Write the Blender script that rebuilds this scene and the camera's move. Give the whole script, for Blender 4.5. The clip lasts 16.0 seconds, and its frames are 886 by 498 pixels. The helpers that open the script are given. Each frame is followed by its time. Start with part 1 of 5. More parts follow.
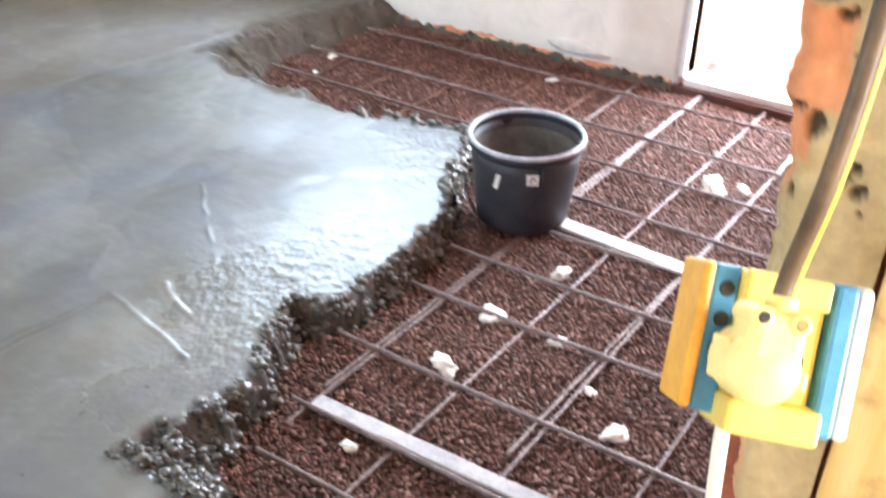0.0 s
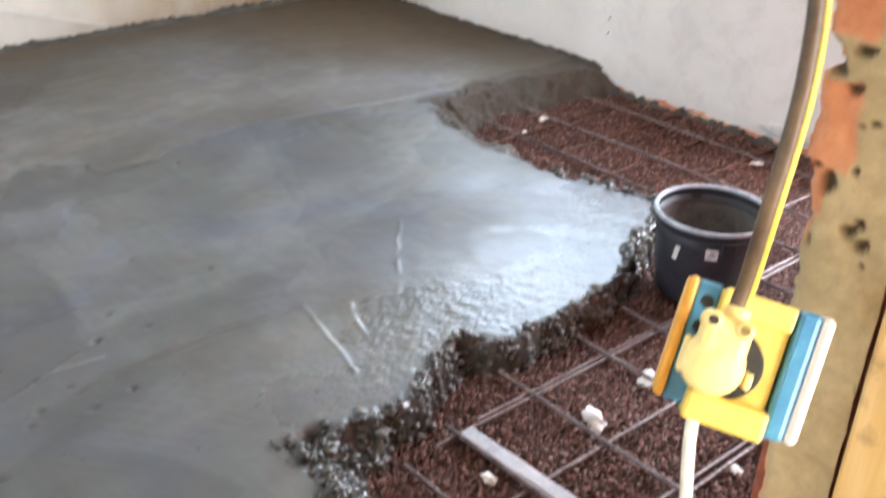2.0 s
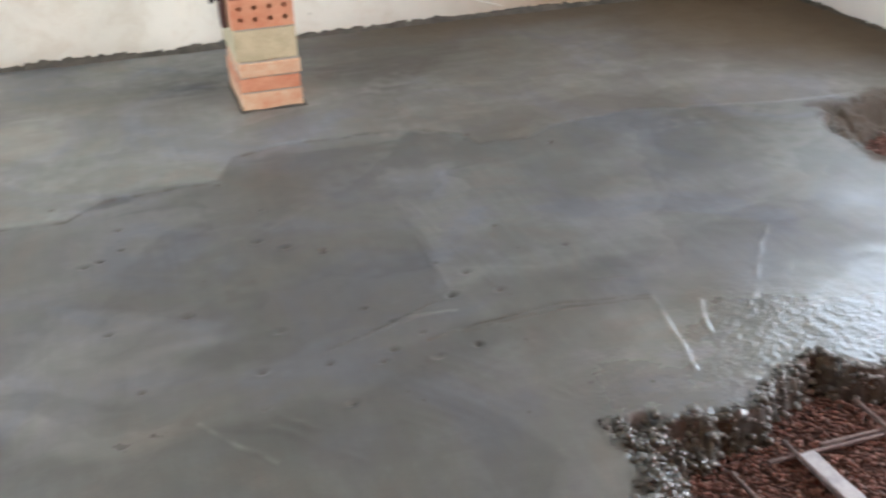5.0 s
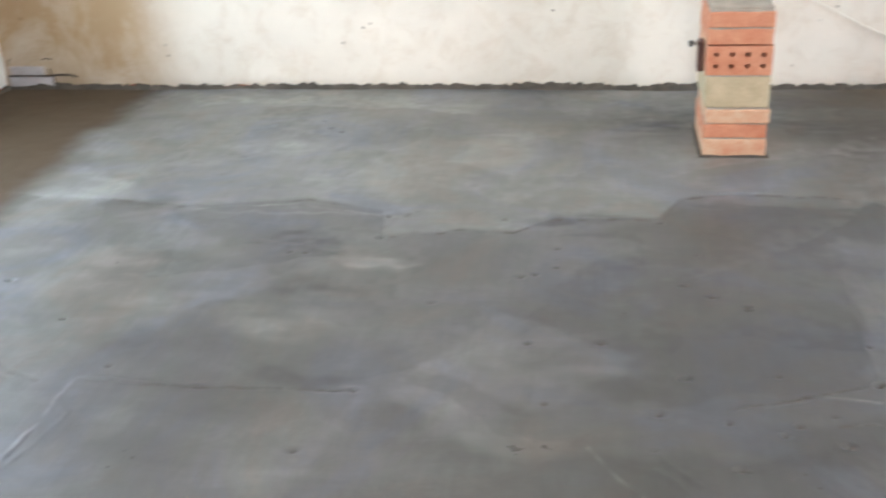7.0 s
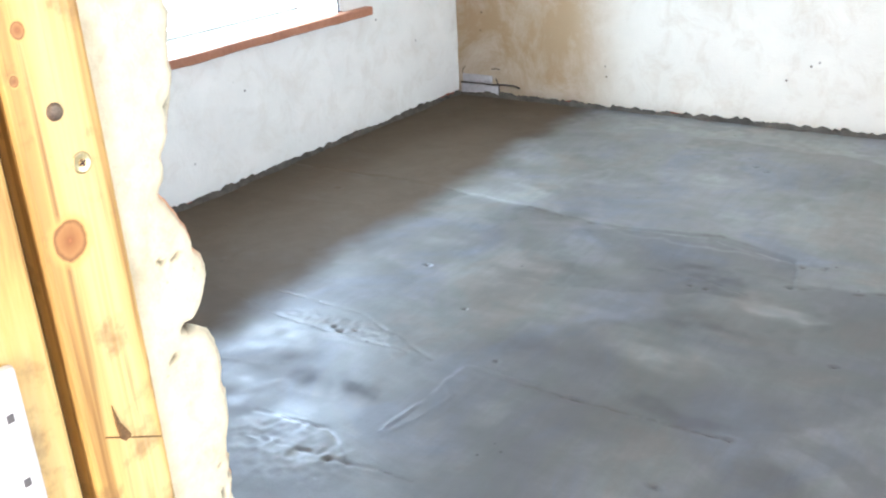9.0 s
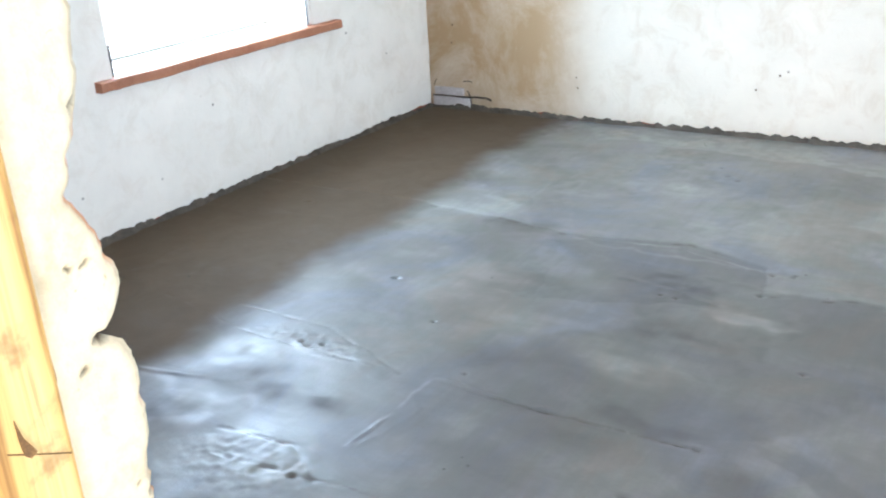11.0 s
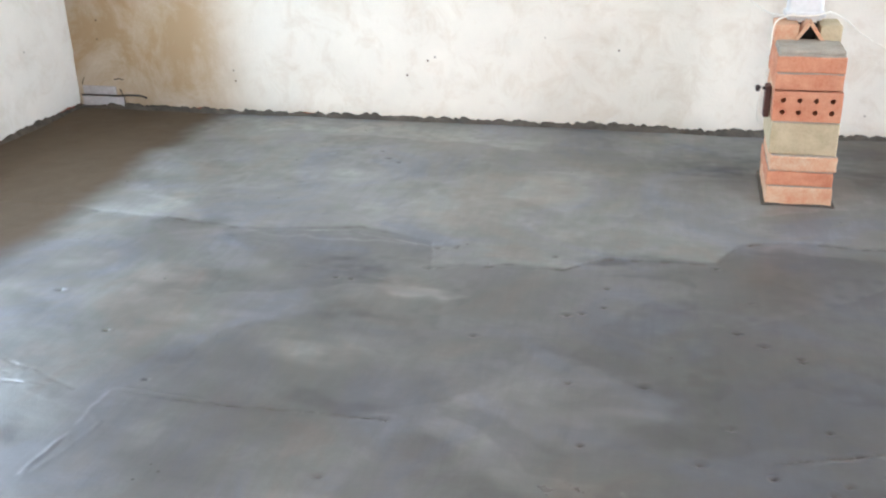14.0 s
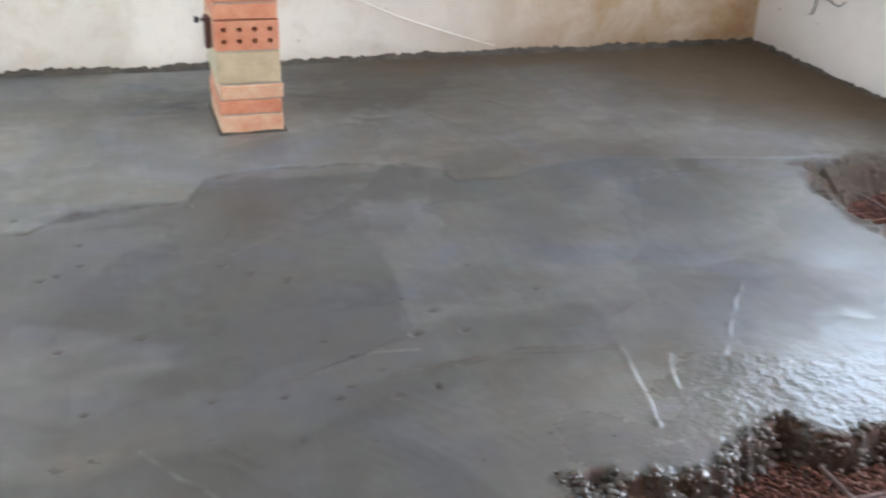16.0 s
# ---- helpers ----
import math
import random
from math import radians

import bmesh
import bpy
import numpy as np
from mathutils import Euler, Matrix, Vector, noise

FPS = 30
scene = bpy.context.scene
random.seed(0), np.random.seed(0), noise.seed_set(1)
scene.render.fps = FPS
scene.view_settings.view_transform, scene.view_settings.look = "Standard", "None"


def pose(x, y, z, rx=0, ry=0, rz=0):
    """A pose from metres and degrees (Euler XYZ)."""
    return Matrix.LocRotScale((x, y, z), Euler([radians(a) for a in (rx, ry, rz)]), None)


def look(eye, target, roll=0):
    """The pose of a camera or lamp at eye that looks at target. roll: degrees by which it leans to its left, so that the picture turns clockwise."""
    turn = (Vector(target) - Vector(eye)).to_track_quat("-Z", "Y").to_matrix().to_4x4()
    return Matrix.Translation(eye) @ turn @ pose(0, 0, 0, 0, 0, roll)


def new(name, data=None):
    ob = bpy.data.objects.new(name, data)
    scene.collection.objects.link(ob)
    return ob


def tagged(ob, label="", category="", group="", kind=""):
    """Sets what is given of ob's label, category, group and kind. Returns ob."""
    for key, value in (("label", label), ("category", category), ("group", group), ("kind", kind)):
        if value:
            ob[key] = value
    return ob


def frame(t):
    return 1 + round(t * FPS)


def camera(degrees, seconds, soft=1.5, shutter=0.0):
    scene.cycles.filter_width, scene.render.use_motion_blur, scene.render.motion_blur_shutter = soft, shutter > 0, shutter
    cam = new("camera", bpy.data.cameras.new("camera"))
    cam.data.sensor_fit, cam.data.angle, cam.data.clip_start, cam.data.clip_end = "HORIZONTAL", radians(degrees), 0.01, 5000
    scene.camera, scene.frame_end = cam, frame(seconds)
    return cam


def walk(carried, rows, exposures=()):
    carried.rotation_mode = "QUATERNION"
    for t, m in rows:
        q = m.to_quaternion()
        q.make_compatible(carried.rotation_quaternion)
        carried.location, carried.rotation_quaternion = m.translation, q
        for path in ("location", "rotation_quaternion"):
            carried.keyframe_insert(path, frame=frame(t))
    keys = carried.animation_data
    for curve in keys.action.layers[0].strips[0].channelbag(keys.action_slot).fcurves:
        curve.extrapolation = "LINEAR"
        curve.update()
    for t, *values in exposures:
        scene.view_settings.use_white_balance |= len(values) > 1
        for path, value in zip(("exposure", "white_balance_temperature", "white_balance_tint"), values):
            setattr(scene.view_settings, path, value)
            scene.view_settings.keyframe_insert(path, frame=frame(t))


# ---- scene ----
cam = camera(48.8, 16.0, soft=2.0, shutter=0.5)
PATH = [
    (0, (1.611, 0.925, 1.439), (3.022, 1.858, 0.373), 1.1),
    (0.5, (1.593, 0.89, 1.473), (2.985, 1.981, 0.539), 1.3),
    (0.8, (1.598, 0.856, 1.476), (2.97, 2.015, 0.595), 0.7),
    (1, (1.593, 0.829, 1.476), (2.927, 2.039, 0.607), 0.8),
    (1.5, (1.595, 0.782, 1.475), (2.855, 2.073, 0.611), -0.4),
    (2, (1.572, 0.76, 1.469), (3.352, 2.729, 0.021), 1.6),
    (2.5, (1.547, 0.794, 1.417), (2.622, 2.052, 0.293), 1.9),
    (3, (1.536, 0.811, 1.42), (2.628, 2.098, 0.348), 2.6),
    (3.2, (1.539, 0.807, 1.423), (2.671, 2.105, 0.405), 2.7),
    (5.5, (1.591, 0.734, 1.433), (1.904, 2.464, 0.481), -2.0),
    (6, (1.646, 0.728, 1.456), (1.743, 2.506, 0.546), -2.3),
    (6.5, (1.688, 0.749, 1.398), (1.581, 2.556, 0.548), -2.5),
    (7, (1.609, 0.705, 1.465), (1.292, 2.476, 0.592), -2.9),
    (7.5, (1.636, 0.711, 1.444), (1.057, 2.416, 0.574), -4.2),
    (7.8, (1.608, 0.696, 1.448), (0.919, 2.369, 0.596), -4.3),
    (8, (1.608, 0.702, 1.446), (0.822, 2.338, 0.605), -4.0),
    (8.5, (1.615, 0.709, 1.448), (0.59, 2.214, 0.621), -4.1),
    (9, (1.62, 0.725, 1.448), (0.542, 2.218, 0.669), -3.5),
    (11.4, (1.656, 0.77, 1.424), (0.624, 2.311, 0.676), -4.0),
    (12, (1.69, 0.75, 1.433), (0.82, 2.376, 0.658), -3.2),
    (12.5, (1.67, 0.725, 1.441), (0.968, 2.42, 0.645), -1.5),
    (13, (1.675, 0.741, 1.427), (1.114, 2.491, 0.638), -0.6),
    (13.5, (1.656, 0.742, 1.402), (1.22, 2.537, 0.633), -0.5),
    (14, (1.661, 0.747, 1.413), (1.209, 2.527, 0.622), -1.5),
    (14.5, (1.683, 0.758, 1.4), (1.472, 2.569, 0.578), -1.0),
    (15, (1.729, 0.761, 1.385), (1.86, 2.576, 0.557), 0.6),
    (15.5, (1.648, 0.792, 1.388), (2.041, 2.553, 0.525), 0.9),
    (16, (1.63, 0.788, 1.399), (2.228, 2.473, 0.503), 2.8),
]
walk(cam, [(t, look(e, g, r)) for t, e, g, r in PATH],
     [(0.0, 1.7, 6500, 11), (0.5, 1.55, 6500, 11), (1.0, 1.42, 6500, 11), (1.5, 1.26, 6550, 12), (2.5, 1.3, 6550, 14), (3.0, 1.3, 6650, 15), (5.5, 0.97, 6850, 13), (7.0, 1.07, 6800, 14), (8.0, 1.12, 6700, 14), (8.5, 1.12, 6250, 14), (9.0, 1.12, 6150, 12), (12.0, 1.16, 6150, 11),
         (12.5, 1.16, 6250, 14), (14.0, 1.07, 6500, 14), (14.5, 1.04, 6600, 15), (16.0, 0.96, 6550, 14)])

# ---- world, daylight and exposure ----
world = bpy.data.worlds.new("sky")
scene.world = world
world.use_nodes = True
wn = world.node_tree
sky = wn.nodes.new("ShaderNodeTexSky")
sky.sky_type, sky.sun_disc = "NISHITA", False
sky.sun_elevation, sky.sun_rotation = radians(45), radians(0)
wn.nodes["Background"].inputs["Strength"].default_value = 0.12
wn.links.new(sky.outputs[0], wn.nodes["Background"].inputs["Color"])


def daylight(name, where, target, width, height, watts, color, spread=180):
    """An area lamp in an opening, which stands in for the sky's light."""
    data = bpy.data.lights.new(name, "AREA")
    data.shape, data.size, data.size_y, data.energy, data.color = "RECTANGLE", width, height, watts, color
    data.spread = radians(spread)
    ob = new(name, data)
    ob.matrix_world = look(where, target)
    return ob


SKY_BLUE = (0.63, 0.81, 1.0)
COOL, WARM = (0.67, 0.835, 1.0), (1.0, 0.955, 0.89)
# each window: a weak narrow lamp added for crisper edges, then a broad one
daylight("window_daylight", (-2.13, 3.905, 1.29), (0, 3.905, 1.24), 1.22, 1.20, 7, SKY_BLUE, 84)
daylight("window_daylight", (-2.145, 3.905, 1.29), (0, 3.905, 1.15), 1.22, 1.20, 56, SKY_BLUE)
daylight("window_daylight", (5.52, 4.01, 1.45), (0, 4.01, 1.38), 1.94, 1.46, 6, COOL, 84)
daylight("window_daylight", (5.535, 4.01, 1.45), (0, 4.01, 1.30), 1.94, 1.46, 35, COOL)
daylight("door_daylight", (5.52, 1.62, 1.0), (0, 1.62, 0.9), 1.02, 2.0, 84, (0.78, 0.885, 1.0))
daylight("hall_daylight", (2.15, -1.62, 1.15), (2.15, 1.0, 1.15), 0.95, 1.85, 68, WARM)
sun_data = bpy.data.lights.new("sun", "SUN")
sun_data.energy, sun_data.angle, sun_data.color = 5.0, radians(0.5), (1.0, 0.96, 0.9)
sun = new("sun", sun_data)
sun.matrix_world = look((0, 30, 30), (0, 0, 0))

# ---- materials ----


def material(name, rough=0.8, metal=0.0):
    m = bpy.data.materials.new(name)
    m.use_nodes = True
    b = m.node_tree.nodes["Principled BSDF"]
    b.inputs["Roughness"].default_value, b.inputs["Metallic"].default_value = rough, metal
    return m, m.node_tree, b


def nnode(nt, kind, links=(), **values):
    n = nt.nodes.new(kind)
    for k, v in values.items():
        n.inputs[k.replace("_", " ")].default_value = v
    for socket, src in links:
        nt.links.new(src, n.inputs[socket])
    return n


def coords(nt):
    return nt.nodes.new("ShaderNodeTexCoord").outputs["Object"]


def fractal(nt, scale, detail=5, rough=0.6, vec=None, dist=0.0):
    n = nnode(nt, "ShaderNodeTexNoise", [("Vector", vec or coords(nt))], Scale=scale, Detail=detail, Roughness=rough, Distortion=dist)
    return n.outputs["Fac"]


def ramp(nt, src, *stops):
    r = nt.nodes.new("ShaderNodeValToRGB")
    nt.links.new(src, r.inputs[0])
    el = r.color_ramp.elements
    while len(el) < len(stops):
        el.new(0.5)
    for e, (p, c) in zip(el, stops):
        e.position = p
        e.color = (*c, 1) if isinstance(c, tuple) else (c, c, c, 1)
    return r.outputs[0]


def mix(nt, fac, a, b, mode="MIX"):
    n = nt.nodes.new("ShaderNodeMix")
    n.data_type, n.blend_type = "RGBA", mode
    for socket, v in ((0, fac), (6, a), (7, b)):
        if isinstance(v, (int, float)):
            n.inputs[socket].default_value = v if socket == 0 else (v, v, v, 1)
        elif isinstance(v, tuple):
            n.inputs[socket].default_value = (*v, 1)
        else:
            nt.links.new(v, n.inputs[socket])
    return n.outputs[2]


def calc(nt, op, a, b=0.0, clamp=False):
    n = nt.nodes.new("ShaderNodeMath")
    n.operation, n.use_clamp = op, clamp
    for i, v in enumerate((a, b)):
        if isinstance(v, (int, float)):
            n.inputs[i].default_value = v
        else:
            nt.links.new(v, n.inputs[i])
    return n.outputs[0]


def bump(nt, bsdf, src, strength, dist=0.01, after=None):
    n = nnode(nt, "ShaderNodeBump", [("Height", src)], Strength=strength, Distance=dist)
    if after:
        nt.links.new(after, n.inputs["Normal"])
    nt.links.new(n.outputs[0], bsdf.inputs["Normal"])
    return n.outputs[0]


def attribute(nt, name):
    n = nt.nodes.new("ShaderNodeAttribute")
    n.attribute_name = name
    return n.outputs["Fac"]


def speckled(name, dark, light, scale=6.0, fine=60.0, rough=0.85, relief=0.4, dist=0.004, metal=0.0):
    """A worn surface: colour that wanders at two scales, and fine relief."""
    m, nt, b = material(name, rough, metal)
    big, small = fractal(nt, scale), fractal(nt, fine, 6)
    both = calc(nt, "ADD", calc(nt, "MULTIPLY", big, 0.65), calc(nt, "MULTIPLY", small, 0.35))
    nt.links.new(ramp(nt, both, (0.34, dark), (0.66, light)), b.inputs["Base Color"])
    bump(nt, b, both, relief, dist)
    return m


def plaster_material(name, base, stain, stain_shade_where=None, mottle=0.26):
    m, nt, b = material(name, 0.9)
    co = coords(nt)
    clouds, blotch, grain = fractal(nt, 1.6, 6, 0.65, co), fractal(nt, 7.0, 6, 0.7, co, 0.6), fractal(nt, 90.0, 4, 0.6, co)
    col = mix(nt, ramp(nt, clouds, (0.35, 0.0), (0.7, 1.0)), base, tuple(c * 0.86 for c in base))
    amount = calc(nt, "MULTIPLY", ramp(nt, blotch, (0.48, 0.0), (0.75, 1.0)), mottle)
    if stain_shade_where:
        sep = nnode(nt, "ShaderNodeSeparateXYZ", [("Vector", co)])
        # ranges where stains, and the back wall's shade, are mixed into the colour
        for axis, lo, hi, power in stain_shade_where:
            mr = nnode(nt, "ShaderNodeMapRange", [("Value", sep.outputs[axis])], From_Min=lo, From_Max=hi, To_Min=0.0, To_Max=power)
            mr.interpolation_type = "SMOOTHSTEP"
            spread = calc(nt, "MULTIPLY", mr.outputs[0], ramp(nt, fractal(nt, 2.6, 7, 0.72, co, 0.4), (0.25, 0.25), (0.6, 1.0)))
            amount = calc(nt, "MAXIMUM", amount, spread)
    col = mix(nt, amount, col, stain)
    spots = ramp(nt, nnode(nt, "ShaderNodeTexVoronoi", [("Vector", co)], Scale=9.0).outputs["Distance"], (0.03, 1.0), (0.075, 0.0))
    keep = ramp(nt, fractal(nt, 3.0, 3, 0.5, co), (0.52, 0.0), (0.60, 1.0))
    col = mix(nt, calc(nt, "MULTIPLY", spots, keep), col, tuple(c * 0.3 for c in stain))
    nt.links.new(col, b.inputs["Base Color"])
    n1 = bump(nt, b, blotch, 0.35, 0.012)
    bump(nt, b, grain, 0.35, 0.003, n1)
    return m


PLASTER = plaster_material("lime_plaster", (0.90, 0.87, 0.80), (0.50, 0.40, 0.27))
# browner towards both ends: part stain, part shade kept in the colour
PLASTER_BACK = plaster_material("stained_and_shaded_plaster", (0.81, 0.76, 0.66), (0.43, 0.29, 0.15), ((0, -0.45, -0.95, 0.92), (0, 2.7, 4.3, 0.95)), 0.32)
PLASTER_RIGHT = plaster_material("patched_plaster", (0.88, 0.835, 0.77), (0.50, 0.44, 0.38), ((1, 2.50, 2.38, 0.55), (1, 3.60, 3.9, 0.2)), 0.36)
CEMENT = speckled("cement_render", (0.27, 0.20, 0.11), (0.46, 0.36, 0.21), 9.0, 70.0, 0.92, 0.7, 0.006)


def reveal_material(name, dark, light, fine=80.0):
    """Rough render; where it has come off, the orange bricks and dark hollows that the mesh marks show."""
    m, nt, b = material(name, 0.92)
    co = coords(nt)
    big, small = fractal(nt, 11.0, 6, 0.65, co), fractal(nt, fine, 6, 0.65, co)
    both = calc(nt, "ADD", calc(nt, "MULTIPLY", big, 0.6), calc(nt, "MULTIPLY", small, 0.4))
    sand = ramp(nt, both, (0.34, dark), (0.66, light))
    brick = ramp(nt, both, (0.34, (0.46, 0.15, 0.06)), (0.66, (0.66, 0.31, 0.16)))
    col = mix(nt, attribute(nt, "brick"), sand, brick)
    specks = ramp(nt, fractal(nt, 60.0, 5, 0.7, co, 1.2), (0.66, 0.0), (0.72, 1.0))
    pits = calc(nt, "MAXIMUM", attribute(nt, "pit"), calc(nt, "MULTIPLY", specks, 0.5))
    col = mix(nt, pits, col, (0.075, 0.05, 0.025))
    nt.links.new(col, b.inputs["Base Color"])
    bump(nt, b, calc(nt, "SUBTRACT", both, calc(nt, "MULTIPLY", pits, 0.5)), 0.8, 0.004)
    return m


REVEAL = reveal_material("sandy_render_over_brick", (0.30, 0.22, 0.11), (0.52, 0.41, 0.23))
CEMENT_PALE = reveal_material("pale_plaster_reveal", (0.52, 0.44, 0.29), (0.76, 0.68, 0.50), 110.0)
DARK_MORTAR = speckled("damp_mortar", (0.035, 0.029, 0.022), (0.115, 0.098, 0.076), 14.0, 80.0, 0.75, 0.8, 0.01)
GROUND = speckled("pale_dry_sand", (0.42, 0.40, 0.36), (0.58, 0.56, 0.52), 2.0, 30.0, 0.95, 0.3, 0.01)
EARTH = speckled("brown_earth", (0.05, 0.022, 0.014), (0.11, 0.05, 0.032), 5.0, 60.0, 0.9, 0.5, 0.008)
BRICK = speckled("orange_brick", (0.50, 0.17, 0.09), (0.66, 0.33, 0.20), 16.0, 120.0, 0.88, 0.6, 0.003)
BRICK_WORN = speckled("brick_with_mortar_smears", (0.58, 0.25, 0.14), (0.66, 0.50, 0.34), 13.0, 110.0, 0.9, 0.6, 0.003)
BRICK_DARK = speckled("brick_core", (0.20, 0.055, 0.03), (0.34, 0.11, 0.06), 30.0, 120.0, 0.9, 0.5, 0.003)
SMEARED = speckled("mortar_smeared_brick", (0.42, 0.35, 0.22), (0.58, 0.49, 0.33), 14.0, 100.0, 0.92, 0.7, 0.004)
MORTAR = speckled("grey_mortar", (0.30, 0.27, 0.22), (0.45, 0.41, 0.34), 18.0, 120.0, 0.95, 0.8, 0.004)
STEEL = speckled("dull_rebar_steel", (0.085, 0.055, 0.05), (0.24, 0.18, 0.17), 22.0, 160.0, 0.5, 0.3, 0.001, 0.45)
# browner, darker steel for the bars beyond y 2.4
STEEL_BROWN = speckled("brown_rebar", (0.07, 0.030, 0.018), (0.17, 0.085, 0.055), 22.0, 160.0, 0.75, 0.4, 0.001, 0.1)
LATH = speckled("weathered_white_lath", (0.42, 0.40, 0.41), (0.72, 0.70, 0.72), 8.0, 90.0, 0.6, 0.3, 0.002)
LATH_GREY = speckled("grey_zinc_lath", (0.22, 0.21, 0.22), (0.46, 0.44, 0.45), 9.0, 90.0, 0.5, 0.3, 0.002)
RUBBLE = speckled("white_plaster_chunk", (0.62, 0.58, 0.54), (0.85, 0.82, 0.78), 20.0, 120.0, 0.9, 0.6, 0.004)
SILL = speckled("red_brown_sill_paint", (0.33, 0.13, 0.07), (0.46, 0.21, 0.12), 7.0, 50.0, 0.6, 0.3, 0.002)
WHITE_FRAME = speckled("white_frame_paint", (0.62, 0.60, 0.58), (0.80, 0.79, 0.77), 9.0, 60.0, 0.45, 0.2, 0.001)
GREY_FRAME = speckled("dusty_grey_frame", (0.36, 0.32, 0.31), (0.55, 0.51, 0.50), 9.0, 60.0, 0.6, 0.2, 0.001)
BUCKET = speckled("black_plastic", (0.012, 0.012, 0.017), (0.036, 0.034, 0.043), 12.0, 80.0, 0.55, 0.25, 0.001)
BUCKET_RIM = speckled("pale_rim", (0.20, 0.21, 0.24), (0.44, 0.46, 0.50), 30.0, 120.0, 0.4, 0.3, 0.001)
DUST = speckled("dusty_mortar_film", (0.07, 0.065, 0.06), (0.19, 0.175, 0.16), 14.0, 90.0, 0.85, 0.3, 0.001)
PAPER = speckled("paper_label", (0.62, 0.60, 0.60), (0.80, 0.78, 0.78), 30.0, 90.0, 0.7, 0.1, 0.001)
INK = material("grey_print", 0.7)[0]
INK.node_tree.nodes["Principled BSDF"].inputs["Base Color"].default_value = (0.12, 0.11, 0.11, 1)
YELLOW = speckled("yellow_plastic", (0.72, 0.52, 0.10), (0.84, 0.66, 0.17), 30.0, 150.0, 0.42, 0.15, 0.0006)
YELLOW_PALE = speckled("pale_yellow_rubber", (0.78, 0.62, 0.22), (0.88, 0.74, 0.32), 40.0, 200.0, 0.5, 0.2, 0.0006)
ORANGE = speckled("amber_plastic_edge", (0.60, 0.28, 0.03), (0.78, 0.42, 0.06), 40.0, 150.0, 0.42, 0.15, 0.0006)
BLUE = speckled("blue_plastic", (0.03, 0.17, 0.36), (0.07, 0.30, 0.52), 35.0, 150.0, 0.38, 0.15, 0.0006)
DARK_HOLE = speckled("dark_socket_hollow", (0.01, 0.011, 0.014), (0.035, 0.033, 0.03), 60.0, 200.0, 0.7, 0.1, 0.0005)
BRASS = speckled("dull_brass_screw", (0.24, 0.17, 0.06), (0.42, 0.31, 0.13), 200.0, 700.0, 0.45, 0.2, 0.0003, 0.7)
CABLE_YELLOW = speckled("yellow_cable_sheath", (0.42, 0.34, 0.05), (0.66, 0.56, 0.11), 25.0, 220.0, 0.45, 0.3, 0.0008)
# dark brown for the cable's side away from the light
CABLE_SHADED = speckled("shaded_cable_sheath", (0.055, 0.036, 0.022), (0.15, 0.10, 0.055), 25.0, 220.0, 0.5, 0.3, 0.0008)
WHITE_CABLE = speckled("white_cable_sheath", (0.72, 0.68, 0.58), (0.86, 0.83, 0.74), 25.0, 150.0, 0.45, 0.2, 0.0006)
PIPE = speckled("white_pipe", (0.58, 0.59, 0.58), (0.76, 0.77, 0.76), 9.0, 60.0, 0.5, 0.2, 0.001)
BROWN_BOX = speckled("brown_enamel", (0.055, 0.018, 0.014), (0.12, 0.045, 0.035), 20.0, 90.0, 0.5, 0.2, 0.001)
CHIP = speckled("dark_splintered_wood", (0.07, 0.035, 0.012), (0.24, 0.13, 0.045), 120.0, 500.0, 0.8, 0.5, 0.001)
NAIL = speckled("rusty_nail_head", (0.10, 0.07, 0.05), (0.27, 0.20, 0.14), 150.0, 600.0, 0.55, 0.4, 0.0005, 0.6)
ZINC = speckled("yellow_zinc_screw", (0.55, 0.42, 0.16), (0.85, 0.75, 0.48), 200.0, 700.0, 0.3, 0.2, 0.0003, 0.8)


